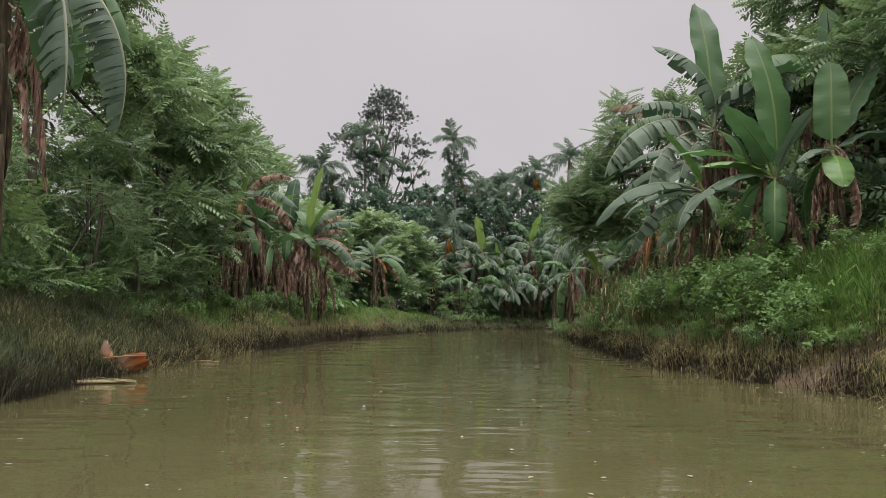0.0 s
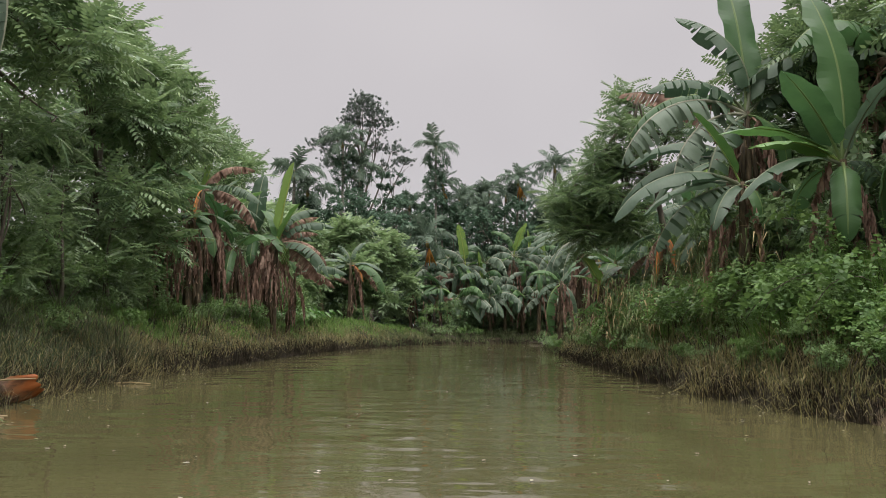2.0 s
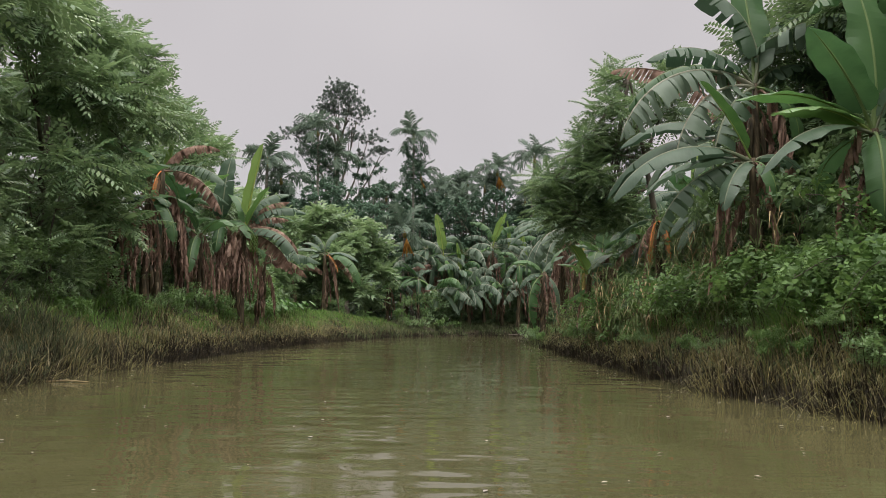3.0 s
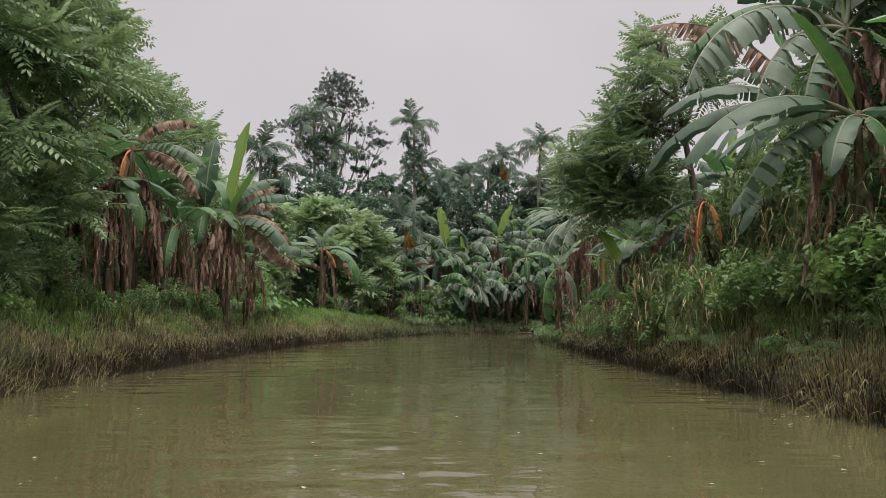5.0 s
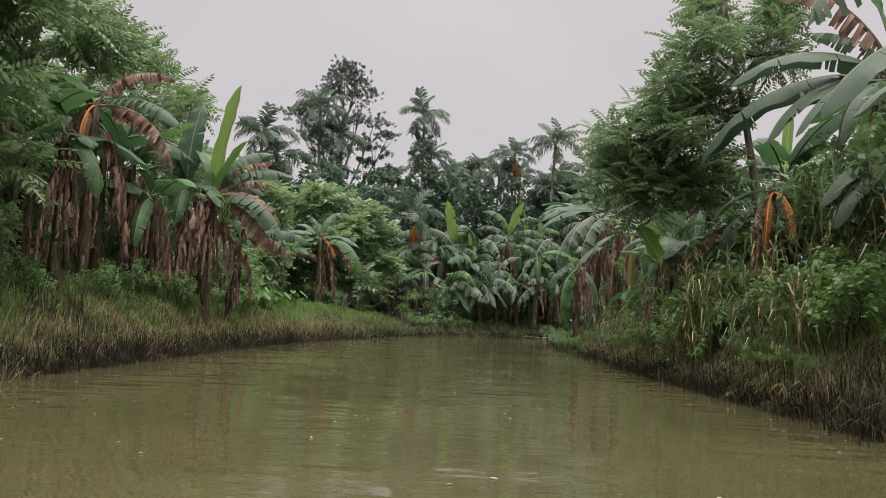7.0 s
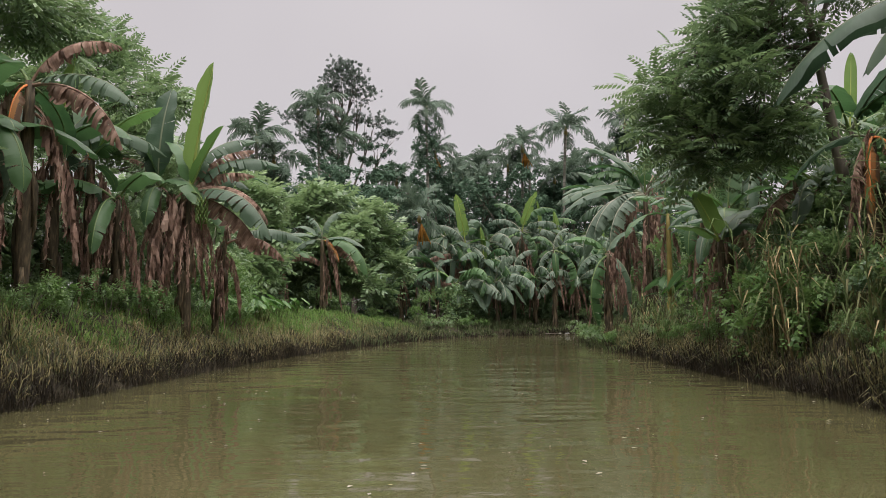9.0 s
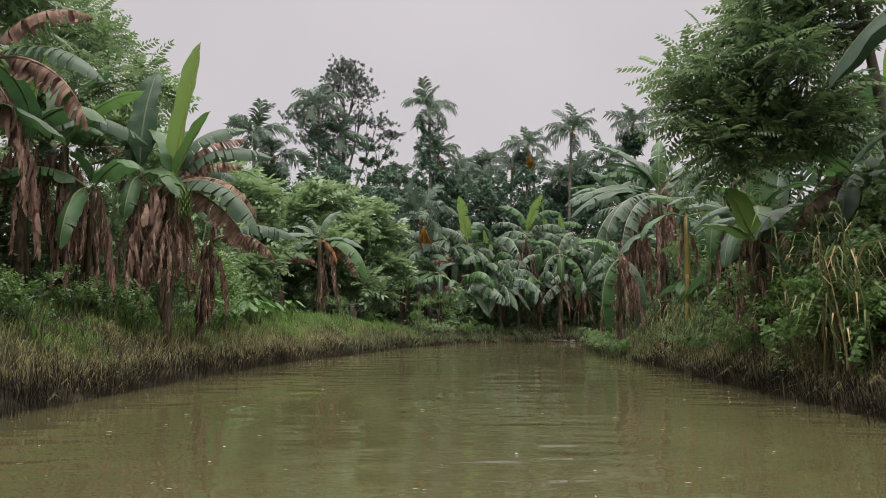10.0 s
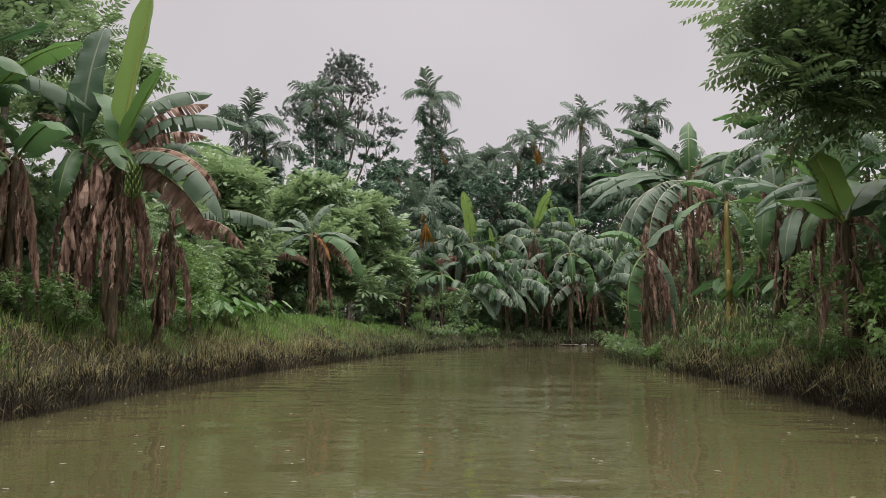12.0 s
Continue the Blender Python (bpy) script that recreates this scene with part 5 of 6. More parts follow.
for i, (x, y, h) in enumerate([(8.2, 12.8, 7.8), (8.8, 16.4, 7.0), (7.9, 10.4, 7.2), (6.9, 14.6, 6.4), (7.7, 14.2, 8.2)]):
    spots = [((x, y, h - 1.0), (1.2, 1.5, 1.0)), ((x - 0.5, y + 0.4, h - 2.4), (1.3, 1.5, 1.0)), ((x + 0.7, y - 0.5, h - 3.2), (1.2, 1.5, 1.0)), ((x - 0.2, y, h - 4.6), (1.3, 1.6, 1.0))]
    tree("tree", x, y, h, at_world(x, y, spots), 1500, 260 + i, FEATHER, 0.85, G_TREE_DARK, 0.11, label="dark feathery tree behind the broad banana leaves", group="feathery trees on the banks")
BACK_RIGHT = [(10, 9, 8), (10.5, 14, 9), (10, 19, 9), (11.5, 25, 8), (9.5, 36.5, 6.5), (14, 34, 8), (14, 44, 9)]
for i, (x, y, h) in enumerate(BACK_RIGHT):
    spots = [((x, y, h - 1.6), (1.8, 1.9, 1.5)), ((x - 1, y + 1, h - 3.4), (1.7, 1.8, 1.5)), ((x + 0.6, y - 1.2, h - 4.6), (2.0, 1.8, 1.6)), ((x - 1.2, y - 0.6, 2.8), (1.3, 1.6, 1.3))]
    tree("tree", x, y, h, at_world(x, y, spots), 330, 240 + i, FEATHER_BROAD, 1.2, G_TREE_DARK, 0.13, label="leafy dark tree behind the bananas", group="feathery trees on the banks")


# ---- undergrowth: shrubs ----
def shrub_mesh(seed, count, leaf, size, material, spread=(0.7, 0.7, 0.6)):
    r = np.random.default_rng(seed)
    spots = [((r.normal(0, 0.35), r.normal(0, 0.35), 0.25 + 0.75 * r.random()), np.array(spread) * r.uniform(0.5, 0.9)) for _ in range(6)]
    tips, d = crown_points(spots, count, r, 0.3, 0.22)
    tips[:, 2] = np.maximum(tips[:, 2], 0.03)
    v, f = scatter(leaf[0], leaf[1], tips, np.arctan2(d[:, 1], d[:, 0]) + r.normal(0, 0.9, count), 0.5 * d[:, 2] + r.normal(0.1, 0.35, count), r.normal(0, 0.5, count), size * r.uniform(0.6, 1.2, count))
    s = Shape()
    for c, q in spots:
        p = bent((r.normal(0, 0.06), r.normal(0, 0.06), -0.08), (c[0], c[1], c[2] + 0.3), np.linalg.norm(c) + 0.15, 0.1, 5, r)
        tube(s, p, np.linspace(0.018, 0.005, len(p)), 4)
    return quick_mesh("foliage", v, f, material), s.mesh("stem", BARK)


SHRUBS = {
    "feather": [shrub_mesh(1, 170, PINNATE_FINE, 0.85, G_SHRUB), shrub_mesh(2, 170, PINNATE_FINE, 0.9, G_TREE)],
    "broad": [shrub_mesh(3, 280, WHORL, 0.8, G_SHRUB), shrub_mesh(4, 280, WHORL, 0.8, G_TREE)],
    "small": [shrub_mesh(5, 360, WHORL_SMALL, 0.9, G_SHRUB), shrub_mesh(6, 360, WHORL_SMALL, 0.9, G_BRIGHT)],
    "bright": [shrub_mesh(7, 360, WHORL_SMALL, 0.9, G_BRIGHT), shrub_mesh(8, 360, WHORL_SMALL, 0.8, G_SHRUB)],
    "dark": [shrub_mesh(9, 240, WHORL, 1.1, G_TREE_DARK), shrub_mesh(10, 560, HEART_SMALL, 0.8, G_TREE_DARK)],
}
SHRUBS["vine"] = [shrub_mesh(23, 640, HEART_SMALL, 0.7, G_TREE_DARK, (0.55, 0.55, 0.7)), shrub_mesh(24, 640, HEART_SMALL, 0.75, G_SHRUB, (0.55, 0.55, 0.7))]
SHRUBS["weed"] = [shrub_mesh(21, 130, WHORL_SMALL, 1.3, G_SHRUB), shrub_mesh(22, 130, WHORL_SMALL, 1.4, G_BRIGHT)]
SHRUB_LABEL = {"vine": "dark leafy vine heaped over dead stems on the bank", "weed": "small leafy weed in the bank grass", "feather": "green shrub with feathery leaves in the undergrowth", "broad": "broad-leaved green shrub in the undergrowth", "small": "small-leaved bush on the grassy bank", "bright": "bright green leafy weed on the bank", "dark": "dark green shrub in the shade of the bananas"}


def shrub(x, y, size, kind, seed, tall=1.0):
    r = np.random.default_rng(seed)
    leaves, stems = SHRUBS[kind][seed % 2]
    top = new("shrub")
    top.matrix_basis = Matrix.Translation((x, y, gz(x, y) - 0.02)) @ Matrix.Rotation(r.uniform(0, 6.28), 4, "Z") @ Matrix.Diagonal((size, size, size * tall, 1))
    part("foliage", leaves, top)
    part("stem", stems, top)
    return tagged(top, SHRUB_LABEL[kind], "shrub", "shrubs of the undergrowth")


r = np.random.default_rng(77)
n = 0
for y in np.arange(6.0, 34, 1.6):
    for x, kinds in ((-5.85, ("feather", "small", "small")), (-6.7, ("feather", "broad", "dark"))):
        if x == -5.85 and 17.3 < y < 26:
            continue
        shrub(x + r.normal(0, 0.25), y + r.normal(0, 0.3), r.uniform(0.75, 1.25), kinds[int(r.integers(len(kinds)))], n, 1.0 if x > -6 else r.uniform(1.1, 1.9)); n += 1
for y in np.arange(12.4, 38, 1.8):
    for x, kinds in ((6.6, ("dark", "broad")),):
        shrub(x + r.normal(0, 0.25) + 0.04 * max(0, y - 25), y + r.normal(0, 0.3), r.uniform(0.7, 1.15), kinds[int(r.integers(len(kinds)))], n, r.uniform(0.9, 1.5)); n += 1
for x, y, k in [(5.3, 12.0, 0.6), (5.0, 13.0, 0.55), (5.5, 13.6, 0.6), (5.2, 14.8, 0.65), (5.2, 16.2, 0.6), (5.6, 17.0, 0.7), (5.1, 17.9, 0.6), (5.5, 18.8, 0.7), (5.0, 11.2, 0.45), (5.9, 19.8, 0.7), (5.3, 21.2, 0.6), (4.9, 22.6, 0.5), (5.4, 26.2, 0.5), (5.2, 28.6, 0.5), (4.8, 15.4, 0.5), (4.9, 19.0, 0.5), (4.75, 20.4, 0.45), (5.1, 24.2, 0.5), (4.9, 13.9, 0.45), (6.1, 15.0, 0.7), (6.2, 16.2, 0.8), (6.3, 18.2, 0.8)]:
    shrub(x, y, k * 0.75, "bright" if n % 3 and y > 14 else "small" if y > 12.5 else "broad", n, 0.85); n += 1
for i, (x, y, k, tall) in enumerate([(5.6, 13.2, 0.8, 1.2), (5.9, 14.2, 0.9, 1.4), (5.7, 15.2, 0.8, 1.4), (6.1, 15.9, 1.0, 1.7), (5.9, 17.1, 0.9, 1.4), (6.2, 18.0, 1.0, 1.4), (5.7, 18.7, 0.8, 1.1), (5.2, 19.2, 0.7, 0.9), (6.1, 19.5, 0.9, 1.1), (6.2, 20.9, 0.9, 1.1), (6.3, 22.2, 0.9, 1.1), (5.5, 22.8, 0.7, 1.0), (6.4, 23.6, 0.9, 1.1), (5.9, 24.0, 0.7, 1.2), (6.6, 25.0, 1.0, 1.8), (6.3, 26.3, 0.8, 1.4), (6.8, 27.0, 1.0, 1.7), (6.6, 28.8, 1.0, 1.7), (4.75, 17.2, 0.5, 1.0), (4.7, 18.6, 0.5, 1.0)]):
    shrub(x, y, k, ("dark", "vine")[i % 2], n, tall); n += 1
for x, y, k, kind in [(-3.9, 37.2, 0.8, "small"), (-3.4, 36.4, 0.4, "small"), (-2.7, 39.0, 0.45, "bright"), (-5.6, 38.4, 1.0, "broad"), (-6.4, 38.8, 1.2, "broad"), (-1.0, 44.2, 0.7, "small"), (0.5, 46.4, 0.6, "small"), (2.2, 47.8, 0.6, "dark"), (4.0, 48.6, 0.6, "dark"), (6.0, 48.5, 0.6, "dark"), (7.6, 48.6, 0.6, "small"), (-6.4, 28.4, 1.2, "broad"), (-6.0, 30.5, 1.2, "feather"), (-6.2, 32.5, 1.3, "broad"), (-5.6, 33.6, 1.0, "small"), (-6.8, 34.6, 1.5, "feather")]:
    shrub(x, y, k, kind, n); n += 1
for x in np.arange(0.2, 16, 1.3):
    shrub(x + r.normal(0, 0.2), np.interp(x, BANK_L[9:, 0], BANK_L[9:, 1]) + r.uniform(3.2, 4.6), r.uniform(0.8, 1.2), "broad" if n % 2 else "small", n, 1.2); n += 1
for i in range(46):
    y = 6 + 22 * i / 46 + r.normal(0, 0.3)
    shrub(np.interp(y, BANK_L[:, 1], BANK_L[:, 0]) - r.uniform(1.0, 2.2), y, r.uniform(0.3, 0.55), "weed", n, 1.0); n += 1
for i in range(26):
    y = 7.5 + 9 * i / 26 + r.normal(0, 0.2)
    shrub(np.interp(y, BANK_R[:, 1], BANK_R[:, 0]) + r.uniform(0.9, 1.8), y, r.uniform(0.3, 0.5), "weed", n, 1.0); n += 1
for i in range(44):
    y = 8 + 19 * i / 44 + r.normal(0, 0.2)
    shrub(np.interp(y, BANK_R[:, 1], BANK_R[:, 0]) + r.uniform(0.4, 1.0), y, r.uniform(0.22, 0.42), ("weed", "bright", "small")[i % 3], n, 0.9); n += 1
for x0, x1, y0, y1, z0, z1, many, mat in ((-8.6, -6.3, 8, 40, 0.8, 3.3, 4500, G_TREE), (7.0, 9.0, 8, 18.5, 1.3, 4.6, 2600, G_TREE_DARK)):
    lp = np.stack([r.uniform(x0, x1, many), r.uniform(y0, y1, many), r.uniform(z0, z1, many)], 1)
    v, f = scatter(WHORL[0], WHORL[1], lp, r.uniform(0, 6.28, many), r.normal(0.1, 0.4, many), r.normal(0, 0.5, many), r.uniform(0.9, 1.7, many))
    tagged(new("undergrowth", quick_mesh("undergrowth", v, f, mat)), "tangled green undergrowth behind the bananas", "undergrowth", kind="stuff")
cx = r.uniform(0.4, 14, 3200)
cp = np.stack([cx, np.interp(cx, BANK_L[9:, 0], BANK_L[9:, 1]) + r.uniform(2.2, 4.6, 3200), r.uniform(0.4, 2.4, 3200)], 1)
v, f = scatter(WHORL[0], WHORL[1], cp, r.uniform(0, 6.28, 3200), r.normal(0.0, 0.4, 3200), r.normal(0, 0.5, 3200), r.uniform(0.9, 1.7, 3200))
tagged(new("undergrowth", quick_mesh("undergrowth", v, f, G_TREE_DARK)), "dark leafy undergrowth between the far banana stems", "undergrowth", kind="stuff")
for x, y, k in ((4.42, 28.6, 0.5), (4.5, 29.6, 0.55), (4.62, 30.8, 0.55), (4.75, 32.0, 0.6), (5.0, 33.6, 0.6), (5.2, 35.2, 0.6), (5.5, 36.8, 0.6), (0.2, 42.6, 0.6), (1.0, 43.8, 0.6), (-0.4, 41.8, 0.6), (1.9, 45.0, 0.6)):
    shrub(x, y, k, "weed", n, 0.8); n += 1
hn = 6500
hp = np.stack([r.uniform(-9, 17, hn), 52.6 + np.abs(r.normal(-0.6, 1.4, hn)), 0.35 + 5.4 * r.random(hn) ** 1.2], 1)
v, f = scatter(WHORL[0], WHORL[1], hp, r.uniform(0, 6.28, hn), r.normal(0.1, 0.4, hn), r.normal(0, 0.5, hn), r.uniform(1.4, 2.6, hn))
tagged(new("undergrowth", quick_mesh("undergrowth", v, f, G_TREE_DARK)), "dark tangled undergrowth behind the far bananas", "undergrowth", kind="stuff")
mid_n = 9000
mid_p = np.stack([r.uniform(-16, 22, mid_n), 62 + r.normal(0, 1.5, mid_n), 0.6 + 9.6 * r.random(mid_n) ** 0.8], 1)
v, f = scatter(WHORL_WIDE[0], WHORL_WIDE[1], mid_p, r.uniform(0, 6.28, mid_n), r.normal(0.2, 0.4, mid_n), r.normal(0, 0.5, mid_n), r.uniform(1.7, 2.8, mid_n))
tagged(new("thicket", quick_mesh("thicket", v, f, G_FAR_HAZED)), "dense green thicket between the palms", "thicket", kind="stuff")
wall_n = 4500
wall_a = r.uniform(0.15, 2.95, wall_n)
wall_p = np.stack([80 * np.cos(wall_a), 30 + 66 * np.sin(wall_a) + r.normal(0, 3, wall_n), 0.8 + 10.5 * r.random(wall_n) ** 0.8 * (0.85 + 0.15 * np.sin(wall_a * 23))], 1)
v, f = scatter(WHORL[0], WHORL[1], wall_p, r.uniform(0, 6.28, wall_n), r.normal(0.2, 0.4, wall_n), r.normal(0, 0.5, wall_n), r.uniform(6, 10, wall_n))
tagged(new("distant_woods", quick_mesh("distant_woods", v, f, G_FAR_HAZED)), "dense green woods in the distance", "woods", kind="stuff")


# ---- grass and reeds ----
def blades(name, count, side, d0, d1, y0, y1, h0, h1, wide, lean, material, label, category, seed, skew=1.6, bend=0.5):
    """A stand of grass on a strip of the bank, between two distances from the water's edge."""
    r = np.random.default_rng(seed)
    line = BANK_L[:13] if side == "l" else BANK_R[:12]
    px, py = np.zeros(0), np.zeros(0)
    while len(px) < count:
        y = y0 + (y1 - y0) * r.random(count * 3) ** skew
        edge = np.interp(y, line[:, 1], line[:, 0]) if side != "f" else 0
        if side == "f":
            x = r.uniform(-2.5, 12, count * 3)
            y = np.interp(x, BANK_L[9:, 0], BANK_L[9:, 1]) + d0 + (d1 - d0) * r.random(count * 3)
        else:
            x = edge + (-1 if side == "l" else 1) * (d0 + (d1 - d0) * r.random(count * 3)) * (1 + 0.25 * np.sin(y * 2.1) * np.sin(y * 0.7))
        tuft = np.sin(x * 3.1 + 2 * np.sin(y * 2.3)) * np.sin(y * 2.7 + 1.5 * np.sin(x * 2.9))
        keep = r.random(len(x)) < 0.55 + 0.45 * tuft
        keep &= (np.hypot(x - 4.8, y - 8.3) > 0.4) | (r.random(len(x)) < 0.4)
        px, py = np.concatenate([px, x[keep]]), np.concatenate([py, y[keep]])
    many = count // 9
    own = r.integers(0, many, count)
    off = r.normal(0, 0.065, (count, 2)) * (1 + np.abs(r.normal(0, 0.8, count)))[:, None]
    px, py = px[own] + off[:, 0], py[own] + off[:, 1]
    pz = heights(px, py)
    pz = np.maximum(pz, -0.05) - 0.02
    h = r.uniform(h0, h1, count) * (0.8 + 0.3 * np.sin(px * 1.7) * np.sin(py * 1.3))
    a = np.arctan2(off[:, 1], off[:, 0]) + r.normal(0, 0.6, count)
    h = h * (0.75 + 0.5 * r.random(many))[own]
    ln = lean * (0.3 + 0.7 * np.abs(r.normal(0, 1, count)))
    d = np.stack([np.cos(a), np.sin(a)], 1)
    w = np.stack([-np.sin(a + 0.6), np.cos(a + 0.6)], 1) * wide * r.uniform(0.6, 1.3, count)[:, None]
    b = np.stack([px, py], 1)
    low, high = np.minimum(0.45 * ln, 1.1), np.minimum((1.0 + bend) * ln, 2.2)
    m = b + d * (0.55 * h * np.sin(low))[:, None]
    t = m + d * (0.55 * h * np.sin(high))[:, None]
    mz = pz + 0.55 * h * np.cos(low)
    tz = np.maximum(mz + 0.55 * h * np.cos(high), np.maximum(heights(t[:, 0], t[:, 1]), 0.0) + 0.01)
    v = np.zeros((count, 5, 3))
    for k, (q, zz) in enumerate(((b - w / 2, pz), (b + w / 2, pz), (m + w / 2, mz), (m - w / 2, mz), (t, tz))):
        v[:, k, :2], v[:, k, 2] = q, zz
    base = (np.arange(count) * 5)[:, None]
    tri = np.concatenate([base + [0, 1, 2], base + [0, 2, 3], base + [3, 2, 4]])
    ob = new(name, quick_mesh(name, v.reshape(-1, 3), tri, material))
    return tagged(ob, label, category, kind="stuff")


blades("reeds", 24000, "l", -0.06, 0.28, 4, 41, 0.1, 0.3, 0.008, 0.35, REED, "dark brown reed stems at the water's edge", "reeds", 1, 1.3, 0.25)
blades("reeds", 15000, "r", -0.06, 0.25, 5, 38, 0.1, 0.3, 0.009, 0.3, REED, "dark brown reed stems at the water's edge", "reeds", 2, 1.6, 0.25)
blades("dry_grass", 18000, "l", 0.2, 1.2, 8, 41, 0.15, 0.4, 0.008, 1.4, GRASS_DRY, "straw-coloured tangled grass along the bank", "grass", 3, 1.4)
blades("dry_grass", 24000, "r", 0.2, 1.1, 5, 38, 0.18, 0.45, 0.008, 1.3, GRASS_DRY, "straw-coloured tangled grass along the bank", "grass", 4, 1.5)
blades("bank_grass", 42000, "l", 0.28, 2.9, 4, 42, 0.1, 0.3, 0.008, 1.2, GRASS, "green grass on the low bank", "grass", 5, 1.35)
blades("bank_grass", 24000, "l", 0.14, 1.9, 4, 14, 0.18, 0.42, 0.008, 1.0, GRASS_DEEP, "long green grass hanging over the low bank", "grass", 11, 1.0)
blades("bank_grass", 26000, "r", 0.25, 2.4, 6, 38, 0.15, 0.42, 0.009, 1.1, GRASS, "green grass on the bank", "grass", 6, 1.3)
blades("lush_grass", 20000, "r", 0.8, 3.0, 5, 17, 0.2, 0.5, 0.011, 0.9, GRASS_LUSH, "lush bright green grass on top of the bank", "grass", 7, 1.2)
blades("lush_grass", 26000, "l", 0.9, 3.0, 5, 41, 0.1, 0.28, 0.011, 1.0, GRASS_LUSH, "lush bright green grass by the bananas", "grass", 8, 1.0)
blades("lush_grass", 16000, "r", 0.9, 2.6, 6.5, 12.5, 0.25, 0.6, 0.012, 0.8, GRASS_LUSH, "lush bright green grass on top of the bank", "grass", 17, 1.0)
blades("lush_grass", 12000, "l", 1.0, 2.3, 12, 41, 0.18, 0.38, 0.012, 0.9, GRASS_LUSH, "lush bright green grass below the bananas", "grass", 20, 1.1)
blades("bank_grass", 14000, "f", 0.0, 4.5, 0, 0, 0.12, 0.4, 0.03, 0.6, GRASS, "grass along the far bank", "grass", 9)
blades("reeds", 4000, "f", -0.1, 0.3, 0, 0, 0.1, 0.25, 0.03, 0.5, REED, "dark reed stems along the far bank", "reeds", 10)
blades("bank_grass", 7000, "r", -0.05, 1.6, 26, 37, 0.15, 0.45, 0.022, 0.8, GRASS, "grass on the low end of the bank", "grass", 12, 0.8)
blades("reeds", 1500, "l", 0.1, 1.3, 4, 36, 0.25, 0.5, 0.006, 0.35, REED, "thin dark stems sticking out of the grass", "reeds", 13, 1.3, 0.2)
blades("reeds", 1800, "r", 0.2, 1.3, 5, 34, 0.3, 0.6, 0.009, 0.3, REED, "thin dark stems sticking out of the grass", "reeds", 14, 1.3, 0.2)
# flattened dark stems that fill in the dark band at the water's edge
blades("reeds", 9000, "l", -0.04, 0.32, 5, 22, 0.12, 0.32, 0.008, 2.1, REED, "dark brown stems matted along the waterline", "reeds", 31, 1.1, 0.2)
blades("reeds", 6000, "r", -0.04, 0.32, 5, 22, 0.12, 0.32, 0.008, 2.1, REED, "dark brown stems matted along the waterline", "reeds", 32, 1.1, 0.2)
blades("flattened_straw", 1300, "l", -0.1, 0.3, 9, 15, 0.3, 0.7, 0.006, 2.2, GRASS_DRY, "flattened straw trailing into the water", "grass", 18, 1.1, 0.2)
blades("flattened_straw", 1000, "r", -0.1, 0.35, 5, 12, 0.3, 0.7, 0.006, 2.2, GRASS_DRY, "flattened straw trailing into the water", "grass", 19, 1.1, 0.2)
blades("dry_grass", 5000, "l", 0.1, 2.0, 4, 36, 0.2, 0.45, 0.007, 1.5, GRASS_DRY, "pale bent straws in the bank grass", "grass", 15, 1.3)


# ---- tall cane grass on the right bank ----
def strap(shape, p0, d, up, ln, wd):
    """A narrow leaf that rises from p0 and tips over."""
    side = np.cross(d, (0, 0, 1)); side /= np.linalg.norm(side) + 1e-9
    q = [p0, p0 + (d * 0.5 + np.array([0, 0, up])) * ln * 0.5, p0 + d * ln * 0.75 + np.array([0, 0, up * 0.55 * ln]), p0 + d * ln + np.array([0, 0, -0.05 * ln])]
    w = [0.5 * wd, wd, 0.8 * wd, 0.05 * wd]
    v = [p + side * k for p, k in zip(q, w)] + [p - side * k for p, k in zip(q, w)]
    shape.add(np.array(v), [(i, i + 1, 5 + i, 4 + i) for i in range(3)])


def cane_clump(x, y, h, count, seed, dry=0.3):
    r = np.random.default_rng(seed)
    top = new("cane_grass_clump")
    top.location = (x, y, gz(x, y) - 0.03)
    for i in range(count):
        a, k = r.uniform(0, 6.28), h * r.uniform(0.6, 1.05)
        b = np.array([r.normal(0, 0.16), r.normal(0, 0.16), 0])
        p = bent(b, (0.13 * math.cos(a), 0.13 * math.sin(a), 1), k, 0.12, 7, r, 0.02)
        is_dry = r.random() < dry
        s = Shape()
        tube(s, p, np.linspace(0.013, 0.004, len(p)), 5)
        part("cane", s.mesh("cane", CANE_DRY if is_dry else CANE), top, None, "dry straw-coloured cane" if is_dry else "")
        s = Shape()
        for j in range(11):
            t = 0.2 + 0.78 * j / 10
            at = np.array([np.interp(t * (len(p) - 1), np.arange(len(p)), p[:, c]) for c in range(3)])
            g = a + j * 2.6 + r.normal(0, 0.3)
            strap(s, at, np.array([math.cos(g), math.sin(g), 0]), r.uniform(0.3, 1.0), r.uniform(0.3, 0.55), 0.011)
        part("blade_set", s.mesh("blade_set", CANE_DRY if is_dry and r.random() < 0.6 else CANE), top)
    return tagged(top, "tall clump of cane grass with dry lower stems", "cane grass", "cane grass on the bank")


for i, (x, y, h, c, dry) in enumerate([(4.4, 18.3, 1.7, 9, 0.3), (4.5, 16.9, 1.6, 8, 0.4), (4.8, 19.7, 1.8, 7, 0.2), (4.35, 15.6, 1.1, 7, 0.6), (5.1, 17.6, 2.0, 7, 0.1), (4.6, 21.6, 1.1, 6, 0.5), (5.0, 14.4, 1.3, 6, 0.2), (4.7, 24.6, 1.0, 7, 0.4), (4.9, 27.0, 1.1, 6, 0.3), (5.4, 16.2, 1.9, 6, 0.1), (4.75, 13.2, 1.6, 8, 0.05), (4.95, 12.5, 1.4, 6, 0.1), (5.3, 15.2, 2.0, 7, 0.05), (4.5, 19.0, 1.5, 7, 0.5)]):
    cane_clump(x, y, h, c, 500 + i, dry)


